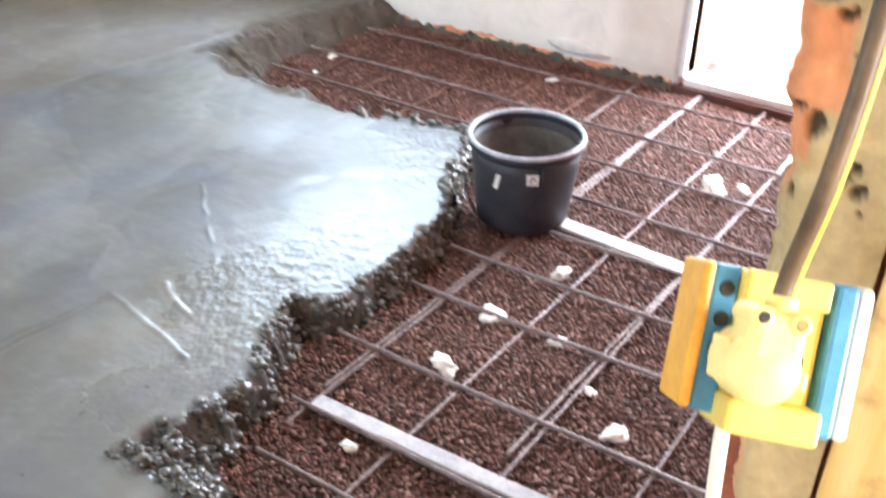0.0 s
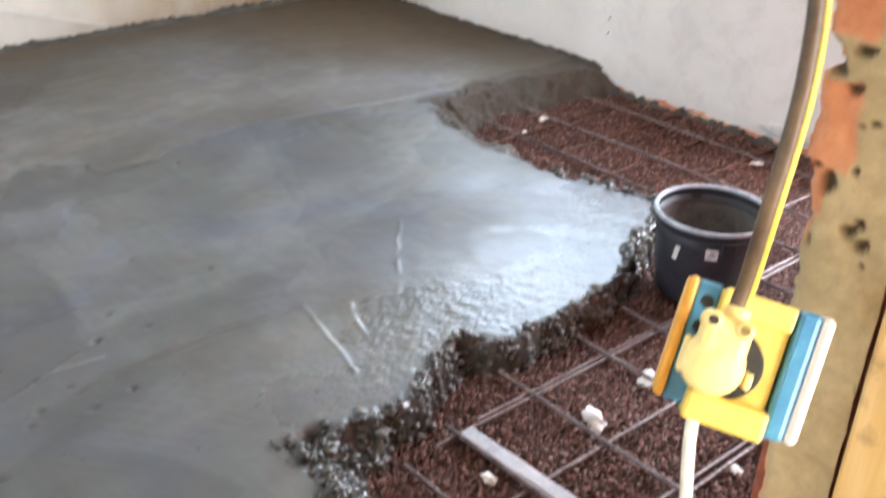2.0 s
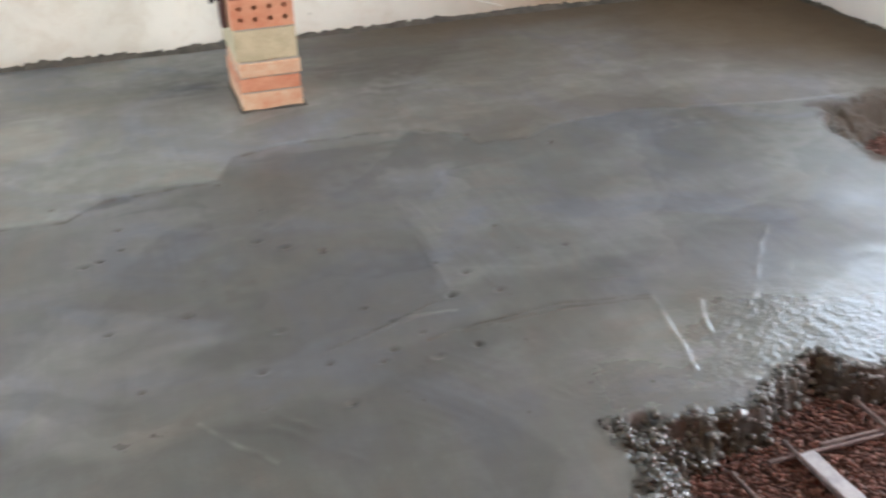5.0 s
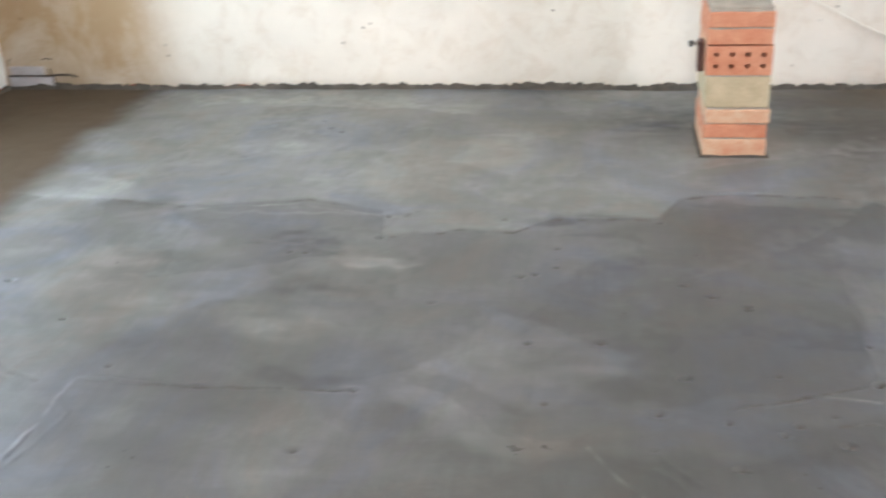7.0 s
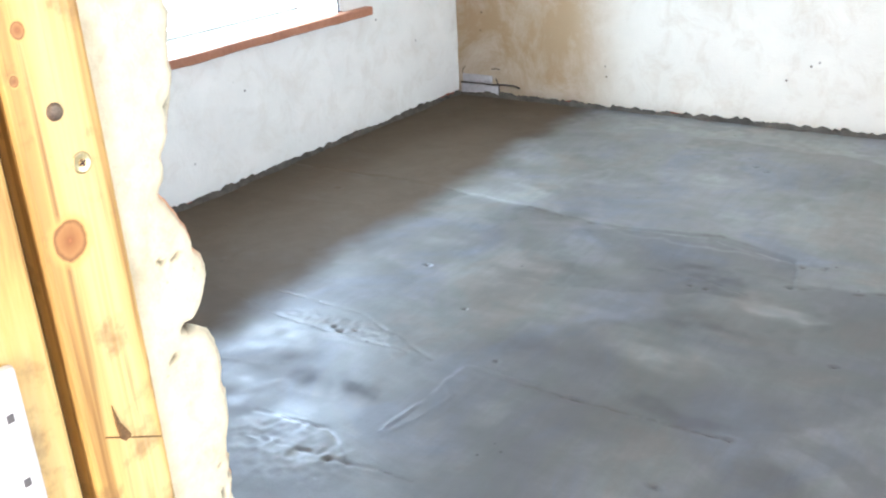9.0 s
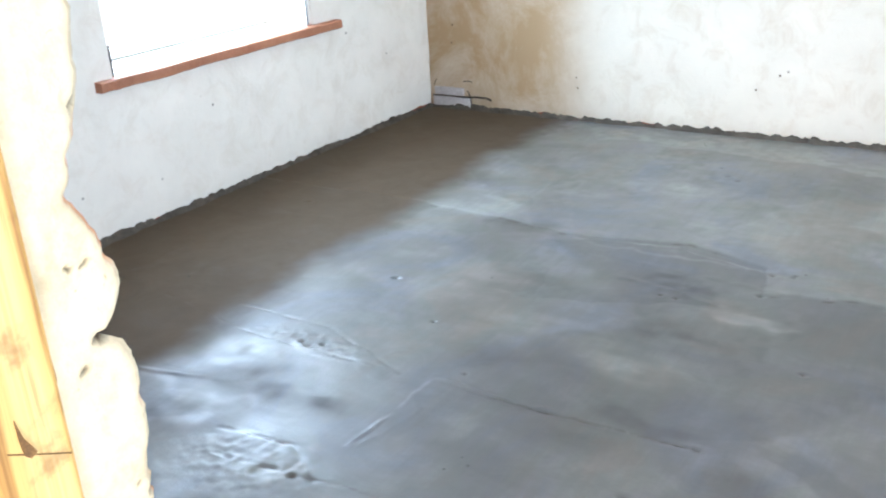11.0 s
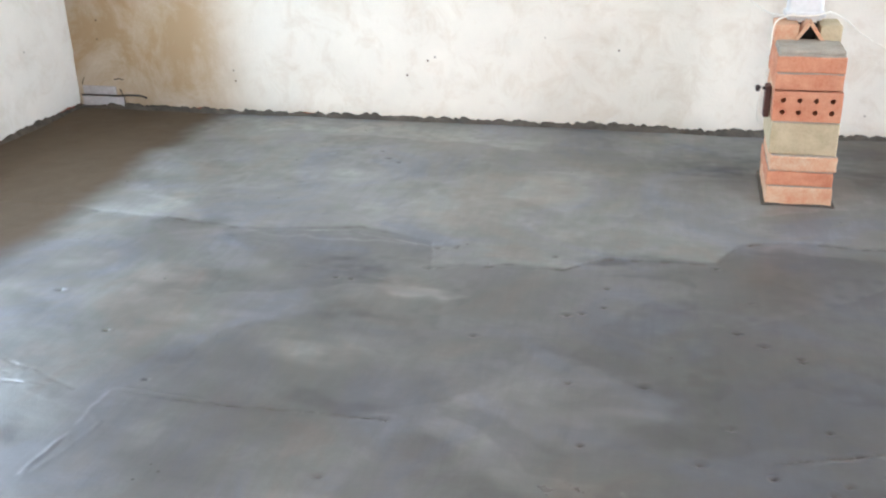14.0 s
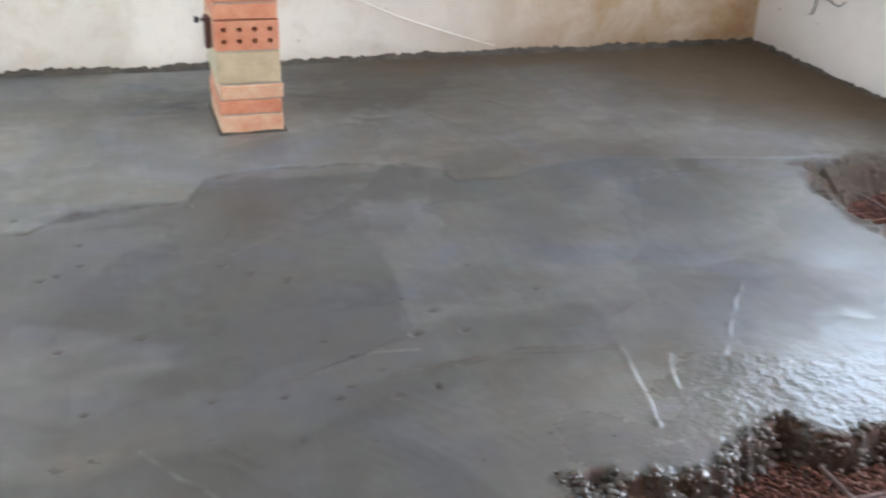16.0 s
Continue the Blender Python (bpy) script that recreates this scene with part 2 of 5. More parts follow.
def wood_material(name, knots):
    """Yellow pine: grain along z, darker knots at the given places (y, z) of the board's face."""
    m, nt, b = material(name, 0.55)
    co = coords(nt)
    stretch = nnode(nt, "ShaderNodeMapping", [("Vector", co)], Scale=(26.0, 26.0, 1.6))
    bands = fractal(nt, 1.0, 5, 0.6, stretch.outputs[0], 0.8)
    fibre = nnode(nt, "ShaderNodeMapping", [("Vector", co)], Scale=(220.0, 220.0, 6.0))
    fine = fractal(nt, 1.0, 3, 0.6, fibre.outputs[0])
    col = ramp(nt, bands, (0.34, (0.34, 0.17, 0.045)), (0.46, (0.66, 0.42, 0.13)), (0.62, (0.76, 0.56, 0.26)), (0.75, (0.60, 0.36, 0.11)))
    col = mix(nt, calc(nt, "MULTIPLY", fine, 0.35), col, (0.38, 0.19, 0.05))
    lines = nnode(nt, "ShaderNodeMapping", [("Vector", co)], Scale=(75.0, 75.0, 2.2))
    streak = ramp(nt, fractal(nt, 1.0, 3, 0.5, lines.outputs[0], 0.4), (0.57, 0.0), (0.66, 1.0))
    col = mix(nt, calc(nt, "MULTIPLY", streak, 0.8), col, (0.24, 0.115, 0.03))
    sep = nnode(nt, "ShaderNodeSeparateXYZ", [("Vector", co)])
    for y, z, r in knots:
        dy = calc(nt, "DIVIDE", calc(nt, "SUBTRACT", sep.outputs[1], y), r)
        dz = calc(nt, "DIVIDE", calc(nt, "SUBTRACT", sep.outputs[2], z), r * 1.15)
        d = calc(nt, "SQRT", calc(nt, "ADD", calc(nt, "MULTIPLY", dy, dy), calc(nt, "MULTIPLY", dz, dz)))
        d = calc(nt, "ADD", d, calc(nt, "MULTIPLY", calc(nt, "SUBTRACT", fractal(nt, 90.0, 4, 0.6, co), 0.5), 0.5))
        rings = ramp(nt, calc(nt, "MULTIPLY", d, 0.5), (0.0, (0.45, 0.16, 0.05)), (0.05, (0.30, 0.11, 0.03)), (0.40, (0.42, 0.20, 0.06)), (0.50, (0.24, 0.10, 0.03)), (0.58, (0.66, 0.40, 0.12)))
        col = mix(nt, ramp(nt, calc(nt, "MULTIPLY", d, 0.5), (0.55, 1.0), (0.80, 0.0)), col, rings)
    stains = ramp(nt, fractal(nt, 24.0, 4, 0.6, co), (0.56, 0.0), (0.70, 1.0))
    col = mix(nt, calc(nt, "MULTIPLY", stains, 0.55), col, (0.16, 0.08, 0.03))
    nt.links.new(col, b.inputs["Base Color"])
    bump(nt, b, calc(nt, "ADD", bands, calc(nt, "MULTIPLY", fine, 0.6)), 0.4, 0.0015)
    return m


WOOD_LEFT = wood_material("yellow_pine_with_knots", ((1.078, 1.210, 0.0118), (1.074, 1.352, 0.0045), (1.064, 1.322, 0.003)))
WOOD_RIGHT = wood_material("yellow_pine_plain", ((0.94, 1.27, 0.005),))


def concrete_material():
    """Fresh concrete: tone, wetness, polish and painted shade of its parts come with the mesh."""
    m, nt, b = material("fresh_concrete", 0.4)
    b.inputs["Specular IOR Level"].default_value = 0.72
    co = coords(nt)
    clouds, blotch, grain = fractal(nt, 1.3, 6, 0.6, co, 0.5), fractal(nt, 6.0, 7, 0.68, co, 0.8), fractal(nt, 130.0, 4, 0.6, co)
    sweep = nnode(nt, "ShaderNodeMapping", [("Vector", co)], Scale=(2.2, 6.5, 1.0), Rotation=(0, 0, 0.45))
    strokes = fractal(nt, 1.0, 6, 0.62, sweep.outputs[0], 0.6)
    cross = nnode(nt, "ShaderNodeMapping", [("Vector", co)], Scale=(34.0, 5.0, 1.0), Rotation=(0, 0, 0.62))
    combed = fractal(nt, 1.0, 4, 0.6, cross.outputs[0], 0.3)
    var = calc(nt, "ADD", calc(nt, "MULTIPLY", clouds, 0.36), calc(nt, "ADD", calc(nt, "MULTIPLY", blotch, 0.26), calc(nt, "ADD", calc(nt, "MULTIPLY", strokes, 0.28), calc(nt, "MULTIPLY", combed, 0.10))))
    col = ramp(nt, var, (0.34, (0.072, 0.072, 0.070)), (0.50, (0.116, 0.116, 0.115)), (0.64, (0.182, 0.183, 0.184)))
    cast = ramp(nt, fractal(nt, 1.7, 5, 0.6, co, 1.5), (0.36, (1.07, 1.0, 0.90)), (0.45, (0.98, 1.02, 0.95)), (0.53, (1.0, 1.0, 0.995)), (0.62, (0.93, 0.99, 1.10)))
    col = mix(nt, 1.0, col, cast, "MULTIPLY")
    col = mix(nt, attribute(nt, "tone"), mix(nt, 1.0, col, 0.62, "MULTIPLY"), mix(nt, 1.0, col, 1.75, "MULTIPLY"))
    grit = ramp(nt, fractal(nt, 45.0, 5, 0.7, co), (0.38, 0.0), (0.66, 1.0))
    fines = ramp(nt, fractal(nt, 13.0, 4, 0.6, co, 0.8), (0.48, 0.0), (0.60, 1.0))
    paste = mix(nt, grit, (0.026, 0.023, 0.018), (0.135, 0.134, 0.13))
    col = mix(nt, attribute(nt, "crumb_and_shade"), col, mix(nt, fines, mix(nt, grit, (0.018, 0.012, 0.006), (0.06, 0.045, 0.027)), paste))
    # brown tint that carries the unlit parts of the floor as colour
    col = mix(nt, attribute(nt, "brown_shade"), col, mix(nt, blotch, (0.066, 0.046, 0.028), (0.122, 0.090, 0.060)))
    col = mix(nt, attribute(nt, "mud"), col, mix(nt, blotch, (0.050, 0.040, 0.031), (0.135, 0.112, 0.093)))
    pits = ramp(nt, nnode(nt, "ShaderNodeTexVoronoi", [("Vector", co)], Scale=11.0).outputs["Distance"], (0.03, 1.0), (0.07, 0.0))
    some = ramp(nt, fractal(nt, 2.2, 3, 0.5, co), (0.52, 0.0), (0.58, 1.0))
    col = mix(nt, calc(nt, "MULTIPLY", calc(nt, "MULTIPLY", pits, some), 0.85), col, (0.04, 0.036, 0.03))
    nt.links.new(col, b.inputs["Base Color"])
    wet = attribute(nt, "wet")
    r = calc(nt, "SUBTRACT", 0.51, calc(nt, "MULTIPLY", wet, 0.27))
    r = calc(nt, "SUBTRACT", r, calc(nt, "MULTIPLY", attribute(nt, "sheen"), 0.30))
    r = calc(nt, "ADD", r, calc(nt, "MULTIPLY", calc(nt, "SUBTRACT", strokes, 0.5), 0.30))
    r = calc(nt, "ADD", r, calc(nt, "MULTIPLY", calc(nt, "SUBTRACT", fractal(nt, 2.1, 6, 0.62, co, 1.0), 0.5), 0.45))
    r = calc(nt, "ADD", r, calc(nt, "MULTIPLY", calc(nt, "SUBTRACT", blotch, 0.5), 0.22))
    r = calc(nt, "SUBTRACT", r, calc(nt, "MULTIPLY", attribute(nt, "crumb_and_shade"), 0.20))
    r = calc(nt, "ADD", r, calc(nt, "MULTIPLY", attribute(nt, "brown_shade"), 0.32))
    r = calc(nt, "ADD", r, calc(nt, "MULTIPLY", attribute(nt, "mud"), 0.40))
    dull = calc(nt, "MAXIMUM", attribute(nt, "brown_shade"), attribute(nt, "mud"))
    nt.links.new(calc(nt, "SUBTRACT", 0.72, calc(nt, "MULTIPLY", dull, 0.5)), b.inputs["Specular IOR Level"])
    nt.links.new(nnode(nt, "ShaderNodeClamp", [("Value", r)], Min=0.25, Max=0.82).outputs[0], b.inputs["Roughness"])
    n1 = bump(nt, b, blotch, 0.14, 0.006)
    n2 = bump(nt, b, grain, 0.18, 0.0016, n1)
    n3 = bump(nt, b, calc(nt, "ADD", strokes, calc(nt, "MULTIPLY", combed, 0.35)), 0.18, 0.008, n2)
    # the wettest part keeps the small dimples of the trowel
    dimple = nnode(nt, "ShaderNodeTexVoronoi", [("Vector", nnode(nt, "ShaderNodeMapping", [("Vector", co)], Scale=(62.0, 88.0, 60.0), Rotation=(0, 0, 0.6)).outputs[0])], Scale=1.0)
    dimple.feature = "SMOOTH_F1"
    bump(nt, b, calc(nt, "MULTIPLY", dimple.outputs["Distance"], calc(nt, "MULTIPLY", wet, wet)), 0.4, 0.004, n3)
    return m


CONCRETE = concrete_material()


def crumb_material():
    m, nt, b = material("wet_concrete_crumbs", 0.28)
    b.inputs["Specular IOR Level"].default_value = 0.8
    g = nt.nodes.new("ShaderNodeNewGeometry")
    tone = ramp(nt, g.outputs["Random Per Island"], (0.0, (0.014, 0.009, 0.004)), (0.5, (0.038, 0.029, 0.018)), (0.75, (0.075, 0.07, 0.062)), (1.0, (0.17, 0.172, 0.172)))
    nt.links.new(mix(nt, calc(nt, "MULTIPLY", fractal(nt, 160.0, 4), 0.4), tone, (0.05, 0.045, 0.035)), b.inputs["Base Color"])
    return m


CRUMBS = crumb_material()


def pellet_material():
    m, nt, b = material("fired_clay_pellets", 0.62)
    g = nt.nodes.new("ShaderNodeNewGeometry")
    tone = ramp(nt, g.outputs["Random Per Island"], (0.0, (0.055, 0.017, 0.010)), (0.55, (0.135, 0.045, 0.029)), (0.88, (0.22, 0.09, 0.062)), (1.0, (0.36, 0.22, 0.18)))
    grain = fractal(nt, 220.0, 4, 0.6)
    nt.links.new(mix(nt, calc(nt, "MULTIPLY", grain, 0.4), tone, (0.09, 0.045, 0.035)), b.inputs["Base Color"])
    bump(nt, b, grain, 0.4, 0.002)
    return m


PELLETS = pellet_material()

# ---- mesh helpers ----


def box(bm, lo, hi, bevel=0.0, turn=None):
    """A box between two corners, with bevelled edges; turn: a matrix applied to it."""
    lo, hi = Vector(lo), Vector(hi)
    made = bmesh.ops.create_cube(bm, size=1.0, matrix=Matrix.LocRotScale((lo + hi) / 2, None, hi - lo))["verts"]
    if bevel:
        edges = list({e for v in made for e in v.link_edges})
        made = [v for v in bmesh.ops.bevel(bm, geom=edges, offset=bevel, segments=2, affect="EDGES", profile=0.5)["verts"]]
    if turn is not None:
        bmesh.ops.transform(bm, matrix=turn, verts=list({v for v in made}))
    return bm


def finish(name, bm, mat, parent=None, label="", smooth=False):
    me = bpy.data.meshes.new(name)
    bm.normal_update()
    bm.to_mesh(me)
    bm.free()
    me.materials.append(mat)
    if smooth:
        me.polygons.foreach_set("use_smooth", [True] * len(me.polygons))
    ob = new(name, me)
    if parent:
        ob.parent = parent
        ob.matrix_parent_inverse = parent.matrix_world.inverted()
    if label:
        ob["label"] = label
    return ob


def part(name, bm, mat, parent, label="", smooth=False):
    return finish(name, bm, mat, parent, label, smooth)


def thing(name, place, label, category, group=""):
    ob = new(name)
    ob.empty_display_size = 0.05
    ob.matrix_world = Matrix.Translation(place)
    return tagged(ob, label, category, group)


def tube(bm, points, radius, sides=10, ribs=0.0):
    """A round bar along points. ribs: by how much each second ring stands proud."""
    pts = [Vector(p) for p in points]
    rings = []
    for i, p in enumerate(pts):
        d = (pts[min(i + 1, len(pts) - 1)] - pts[max(i - 1, 0)]).normalized()
        side = d.cross(Vector((0, 0, 1)) if abs(d.z) < 0.9 else Vector((0, 1, 0))).normalized()
        up = side.cross(d)
        r = radius + (ribs if i % 2 else 0.0)
        rings.append([bm.verts.new(p + r * (math.cos(a) * side + math.sin(a) * up)) for a in [2 * math.pi * k / sides for k in range(sides)]])
    for a, b in zip(rings, rings[1:]):
        for k in range(sides):
            bm.faces.new((a[k], a[(k + 1) % sides], b[(k + 1) % sides], b[k]))
    bm.faces.new(rings[0][::-1])
    bm.faces.new(rings[-1])
    return bm


def smooth_line(points, steps=10):
    """Points of a soft curve through the given ones."""
    p = [Vector(q) for q in points]
    p = [2 * p[0] - p[1]] + p + [2 * p[-1] - p[-2]]
    out = []
    for a, b, c, d in zip(p, p[1:], p[2:], p[3:]):
        for k in range(steps):
            t = k / steps
            out.append(0.5 * (2 * b + (c - a) * t + (2 * a - 5 * b + 4 * c - d) * t * t + (3 * b - a - 3 * c + d) * t ** 3))
    return out + [p[-2]]


def lathe(bm, profile, sides=48, centre=(0, 0, 0)):
    rings = [[bm.verts.new((centre[0] + r * math.cos(2 * math.pi * k / sides), centre[1] + r * math.sin(2 * math.pi * k / sides), centre[2] + z)) for k in range(sides)] for r, z in profile]
    for a, b in zip(rings, rings[1:]):
        for k in range(sides):
            bm.faces.new((a[k], a[(k + 1) % sides], b[(k + 1) % sides], b[k]))
    return rings


def lattice_noise(x, y, size, seed):
    """Soft value noise between -1 and 1 over arrays."""
    table = np.random.RandomState(seed).uniform(-1, 1, (257, 257))
    u, v = np.asarray(x) / size + 60.0, np.asarray(y) / size + 60.0
    iu, iv = np.floor(u).astype(int), np.floor(v).astype(int)
    fu, fv = u - iu, v - iv
    fu, fv = fu * fu * (3 - 2 * fu), fv * fv * (3 - 2 * fv)
    iu, iv = iu % 256, iv % 256
    a = table[iu, iv] * (1 - fu) + table[iu + 1, iv] * fu
    b = table[iu, iv + 1] * (1 - fu) + table[iu + 1, iv + 1] * fu
    return a * (1 - fv) + b * fv


def ease(v):
    v = np.clip(v, 0.0, 1.0)
    return v * v * (3 - 2 * v)


def line_distance(x, y, pts):
    """How far each place lies from a broken line."""
    best = np.full(np.shape(x), 1e9)
    for (ax, ay), (bx, by) in zip(pts, pts[1:]):
        dx, dy = bx - ax, by - ay
        t = np.clip(((x - ax) * dx + (y - ay) * dy) / (dx * dx + dy * dy), 0, 1)
        best = np.minimum(best, np.hypot(x - ax - t * dx, y - ay - t * dy))
    return best


def inside(x, y, pts):
    hit = np.zeros(np.shape(x), bool)
    for (ax, ay), (bx, by) in zip(pts, pts[1:] + pts[:1]):
        if ay != by:
            hit ^= ((ay > y) != (by > y)) & (x < (bx - ax) * (y - ay) / (by - ay) + ax)
    return hit


def grid_mesh(name, xs, ys, place, mat, keep=None, smooth=True, values=()):
    """A sheet over the arrays xs, ys (two-dimensional); place: its x, y, z arrays; keep: which quads stay."""
    n, m = xs.shape
    idx = np.arange(n * m).reshape(n, m)
    quads = np.stack([idx[:-1, :-1], idx[1:, :-1], idx[1:, 1:], idx[:-1, 1:]], -1).reshape(-1, 4)
    if keep is not None:
        quads = quads[keep.reshape(-1)]
    used = np.unique(quads)
    back = np.full(n * m, -1)
    back[used] = np.arange(len(used))
    quads = back[quads]
    co = np.stack([p.reshape(-1)[used] for p in place], -1).astype(np.float32)
    me = bpy.data.meshes.new(name)
    me.vertices.add(len(co))
    me.vertices.foreach_set("co", co.reshape(-1))
    me.loops.add(quads.size)
    me.loops.foreach_set("vertex_index", quads.reshape(-1).astype(np.int32))
    me.polygons.add(len(quads))
    me.polygons.foreach_set("loop_start", np.arange(0, quads.size, 4, dtype=np.int32))
    for key, arr in values:
        me.attributes.new(key, "FLOAT", "POINT").data.foreach_set("value", arr.reshape(-1)[used].astype(np.float32))
    me.polygons.foreach_set("use_smooth", np.full(len(quads), smooth))
    me.update(calc_edges=True)
    me.validate()
    me.materials.append(mat)
    return new(name, me)

# ---- the room's shell ----
LEFT, RIGHT, BACK, CEILING, BASE = -1.66, 5.165, 5.545, 2.55, -0.115
FRONT_L, FRONT_R = 1.205, 1.065       # the front wall's room side, on both sides of the doorway
DOOR_L, DOOR_R = 1.05, 2.165          # the doorway's reveals
WIN = (3.28, 4.53, 0.665, 1.90)       # window in the left wall: y, y, z, z
WIN_R = (3.02, 5.00, 0.70, 2.20)       # window in the right wall
EXIT = (1.11, 2.145, -0.03, 1.98)     # outer door in the right wall: y, y, z, z


def boxes(name, mat, *pairs):
    bm = bmesh.new()
    for lo, hi in pairs:
        box(bm, lo, hi)
    return finish(name, bm, mat)


def structure(ob, label):
    return tagged(ob, label, kind="structure")


def skin(name, mat, flat, at, out, u0, u1, z0, z1, parent, hole=None, ragged=0.012, step=0.03, seed=3):
    """Uneven plaster on a wall. flat: the wall's axis ("x" or "y"), at: its place, out: +1 or -1 to the room's side."""
    cuts = sorted({u0, u1, *(hole[:2] if hole else ())})
    us = np.concatenate([np.linspace(a, b, max(2, int((b - a) / step)), endpoint=False) for a, b in zip(cuts, cuts[1:])] + [[u1]])
    rows = sorted({z0, z1, *(hole[2:] if hole else ())})
    zs = np.concatenate([np.linspace(a, b, max(2, int((b - a) / step)), endpoint=False) for a, b in zip(rows, rows[1:])] + [[z1]])
    u, z = np.meshgrid(us, zs, indexing="ij")
    d = 0.0045 * lattice_noise(u, z, 0.45, seed) + 0.003 * lattice_noise(u, z, 0.11, seed + 1) + 0.001 * lattice_noise(u, z, 0.04, seed + 2)
    low = np.clip(1 - (z - z0) / 0.10, 0, 1)
    zz = z + low * ragged * (0.8 * lattice_noise(u, u, 0.27, seed + 3) + 0.8 * lattice_noise(u, u, 0.04, seed + 4))
    d = d - 0.012 * low ** 3
    keep = None
    if hole:
        cu, cz = (us[:-1] + us[1:]) / 2, (zs[:-1] + zs[1:]) / 2
        keep = ~(((cu > hole[0]) & (cu < hole[1]))[:, None] & ((cz > hole[2]) & (cz < hole[3]))[None, :])
    place = (at + out * d, u, zz) if flat == "x" else (u, at + out * d, zz)
    ob = grid_mesh(name, u, z, place, mat, keep)
    ob.parent = parent
    return ob


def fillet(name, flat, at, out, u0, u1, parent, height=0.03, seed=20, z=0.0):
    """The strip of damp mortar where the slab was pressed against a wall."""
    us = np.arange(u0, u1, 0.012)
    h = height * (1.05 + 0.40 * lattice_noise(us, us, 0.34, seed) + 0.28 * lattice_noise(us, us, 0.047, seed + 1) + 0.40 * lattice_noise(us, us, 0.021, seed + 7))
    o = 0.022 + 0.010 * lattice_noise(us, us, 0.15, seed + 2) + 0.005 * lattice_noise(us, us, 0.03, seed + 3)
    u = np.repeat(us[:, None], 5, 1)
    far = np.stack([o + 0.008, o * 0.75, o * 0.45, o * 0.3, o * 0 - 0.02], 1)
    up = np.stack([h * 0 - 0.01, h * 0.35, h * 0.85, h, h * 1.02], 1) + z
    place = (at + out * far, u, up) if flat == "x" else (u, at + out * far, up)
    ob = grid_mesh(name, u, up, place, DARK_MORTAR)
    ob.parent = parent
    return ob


back = structure(boxes("wall_back", BRICK_DARK, ((LEFT - 0.45, BACK + 0.015, -0.4), (RIGHT + 0.35, BACK + 0.3, CEILING))), "cream plastered wall with brown damp stains and painted shade at both ends")
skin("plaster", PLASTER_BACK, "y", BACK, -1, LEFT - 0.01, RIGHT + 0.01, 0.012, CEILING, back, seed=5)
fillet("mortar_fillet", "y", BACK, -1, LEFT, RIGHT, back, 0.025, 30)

left = structure(boxes("wall_left", BRICK_DARK, ((LEFT - 0.45, 0.6, -0.4), (LEFT - 0.015, WIN[0], CEILING)), ((LEFT - 0.45, WIN[1], -0.4), (LEFT - 0.015, BACK + 0.015, CEILING)),
                       ((LEFT - 0.45, WIN[0], -0.4), (LEFT - 0.015, WIN[1], WIN[2] - 0.045)), ((LEFT - 0.45, WIN[0], WIN[3]), (LEFT - 0.015, WIN[1], CEILING))), "whitewashed plaster wall with a window opening")
skin("plaster", PLASTER, "x", LEFT, 1, 0.8, BACK + 0.01, 0.012, CEILING, left, (WIN[0], WIN[1], WIN[2] - 0.05, WIN[3]), seed=40)
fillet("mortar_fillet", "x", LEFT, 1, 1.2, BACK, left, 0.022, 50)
for y0, y1, z0, z1 in ((WIN[0] - 0.004, WIN[0] + 0.012, WIN[2], WIN[3]), (WIN[1] - 0.012, WIN[1] + 0.004, WIN[2], WIN[3]), (WIN[0], WIN[1], WIN[3] - 0.012, WIN[3] + 0.004)):
    part("reveal_plaster", box(bmesh.new(), (LEFT - 0.44, y0, z0), (LEFT - 0.003, y1, z1)), PLASTER, left)

right = structure(boxes("wall_right", BRICK, ((RIGHT + 0.015, EXIT[1], -0.4), (RIGHT + 0.33, WIN_R[0], CEILING)), ((RIGHT + 0.015, WIN_R[1], -0.4), (RIGHT + 0.33, BACK + 0.015, CEILING)), ((RIGHT + 0.015, WIN_R[0], -0.4), (RIGHT + 0.33, WIN_R[1], WIN_R[2] - 0.045)), ((RIGHT + 0.015, WIN_R[0], WIN_R[3]), (RIGHT + 0.33, WIN_R[1], CEILING)), ((RIGHT + 0.015, 0.5, -0.4), (RIGHT + 0.33, EXIT[0], CEILING)),
                        ((RIGHT + 0.015, EXIT[0], EXIT[3]), (RIGHT + 0.33, EXIT[1], CEILING)), ((RIGHT + 0.015, EXIT[0], -0.4), (RIGHT + 0.33, EXIT[1], EXIT[2] - 0.06))), "pale patched plaster wall over exposed red brick")
skin("plaster", PLASTER_RIGHT, "x", RIGHT, -1, 3.66, BACK + 0.01, 0.012, CEILING, right, (3.6601, WIN_R[1], WIN_R[2] - 0.05, WIN_R[3]), seed=60)
skin("plaster", PLASTER_RIGHT, "x", RIGHT, -1, EXIT[1] + 0.045, 3.66, -0.066, CEILING, right, (WIN_R[0], 3.6599, WIN_R[2] - 0.05, WIN_R[3]), ragged=0.042, seed=70)
skin("plaster", PLASTER_RIGHT, "x", RIGHT, -1, 0.6, EXIT[1] + 0.045, -0.05, CEILING, right, (EXIT[0], EXIT[1] + 0.0449, -0.05, EXIT[3]), seed=80)
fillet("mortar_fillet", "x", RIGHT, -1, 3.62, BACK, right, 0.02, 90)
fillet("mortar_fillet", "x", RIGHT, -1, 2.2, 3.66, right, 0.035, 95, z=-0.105)

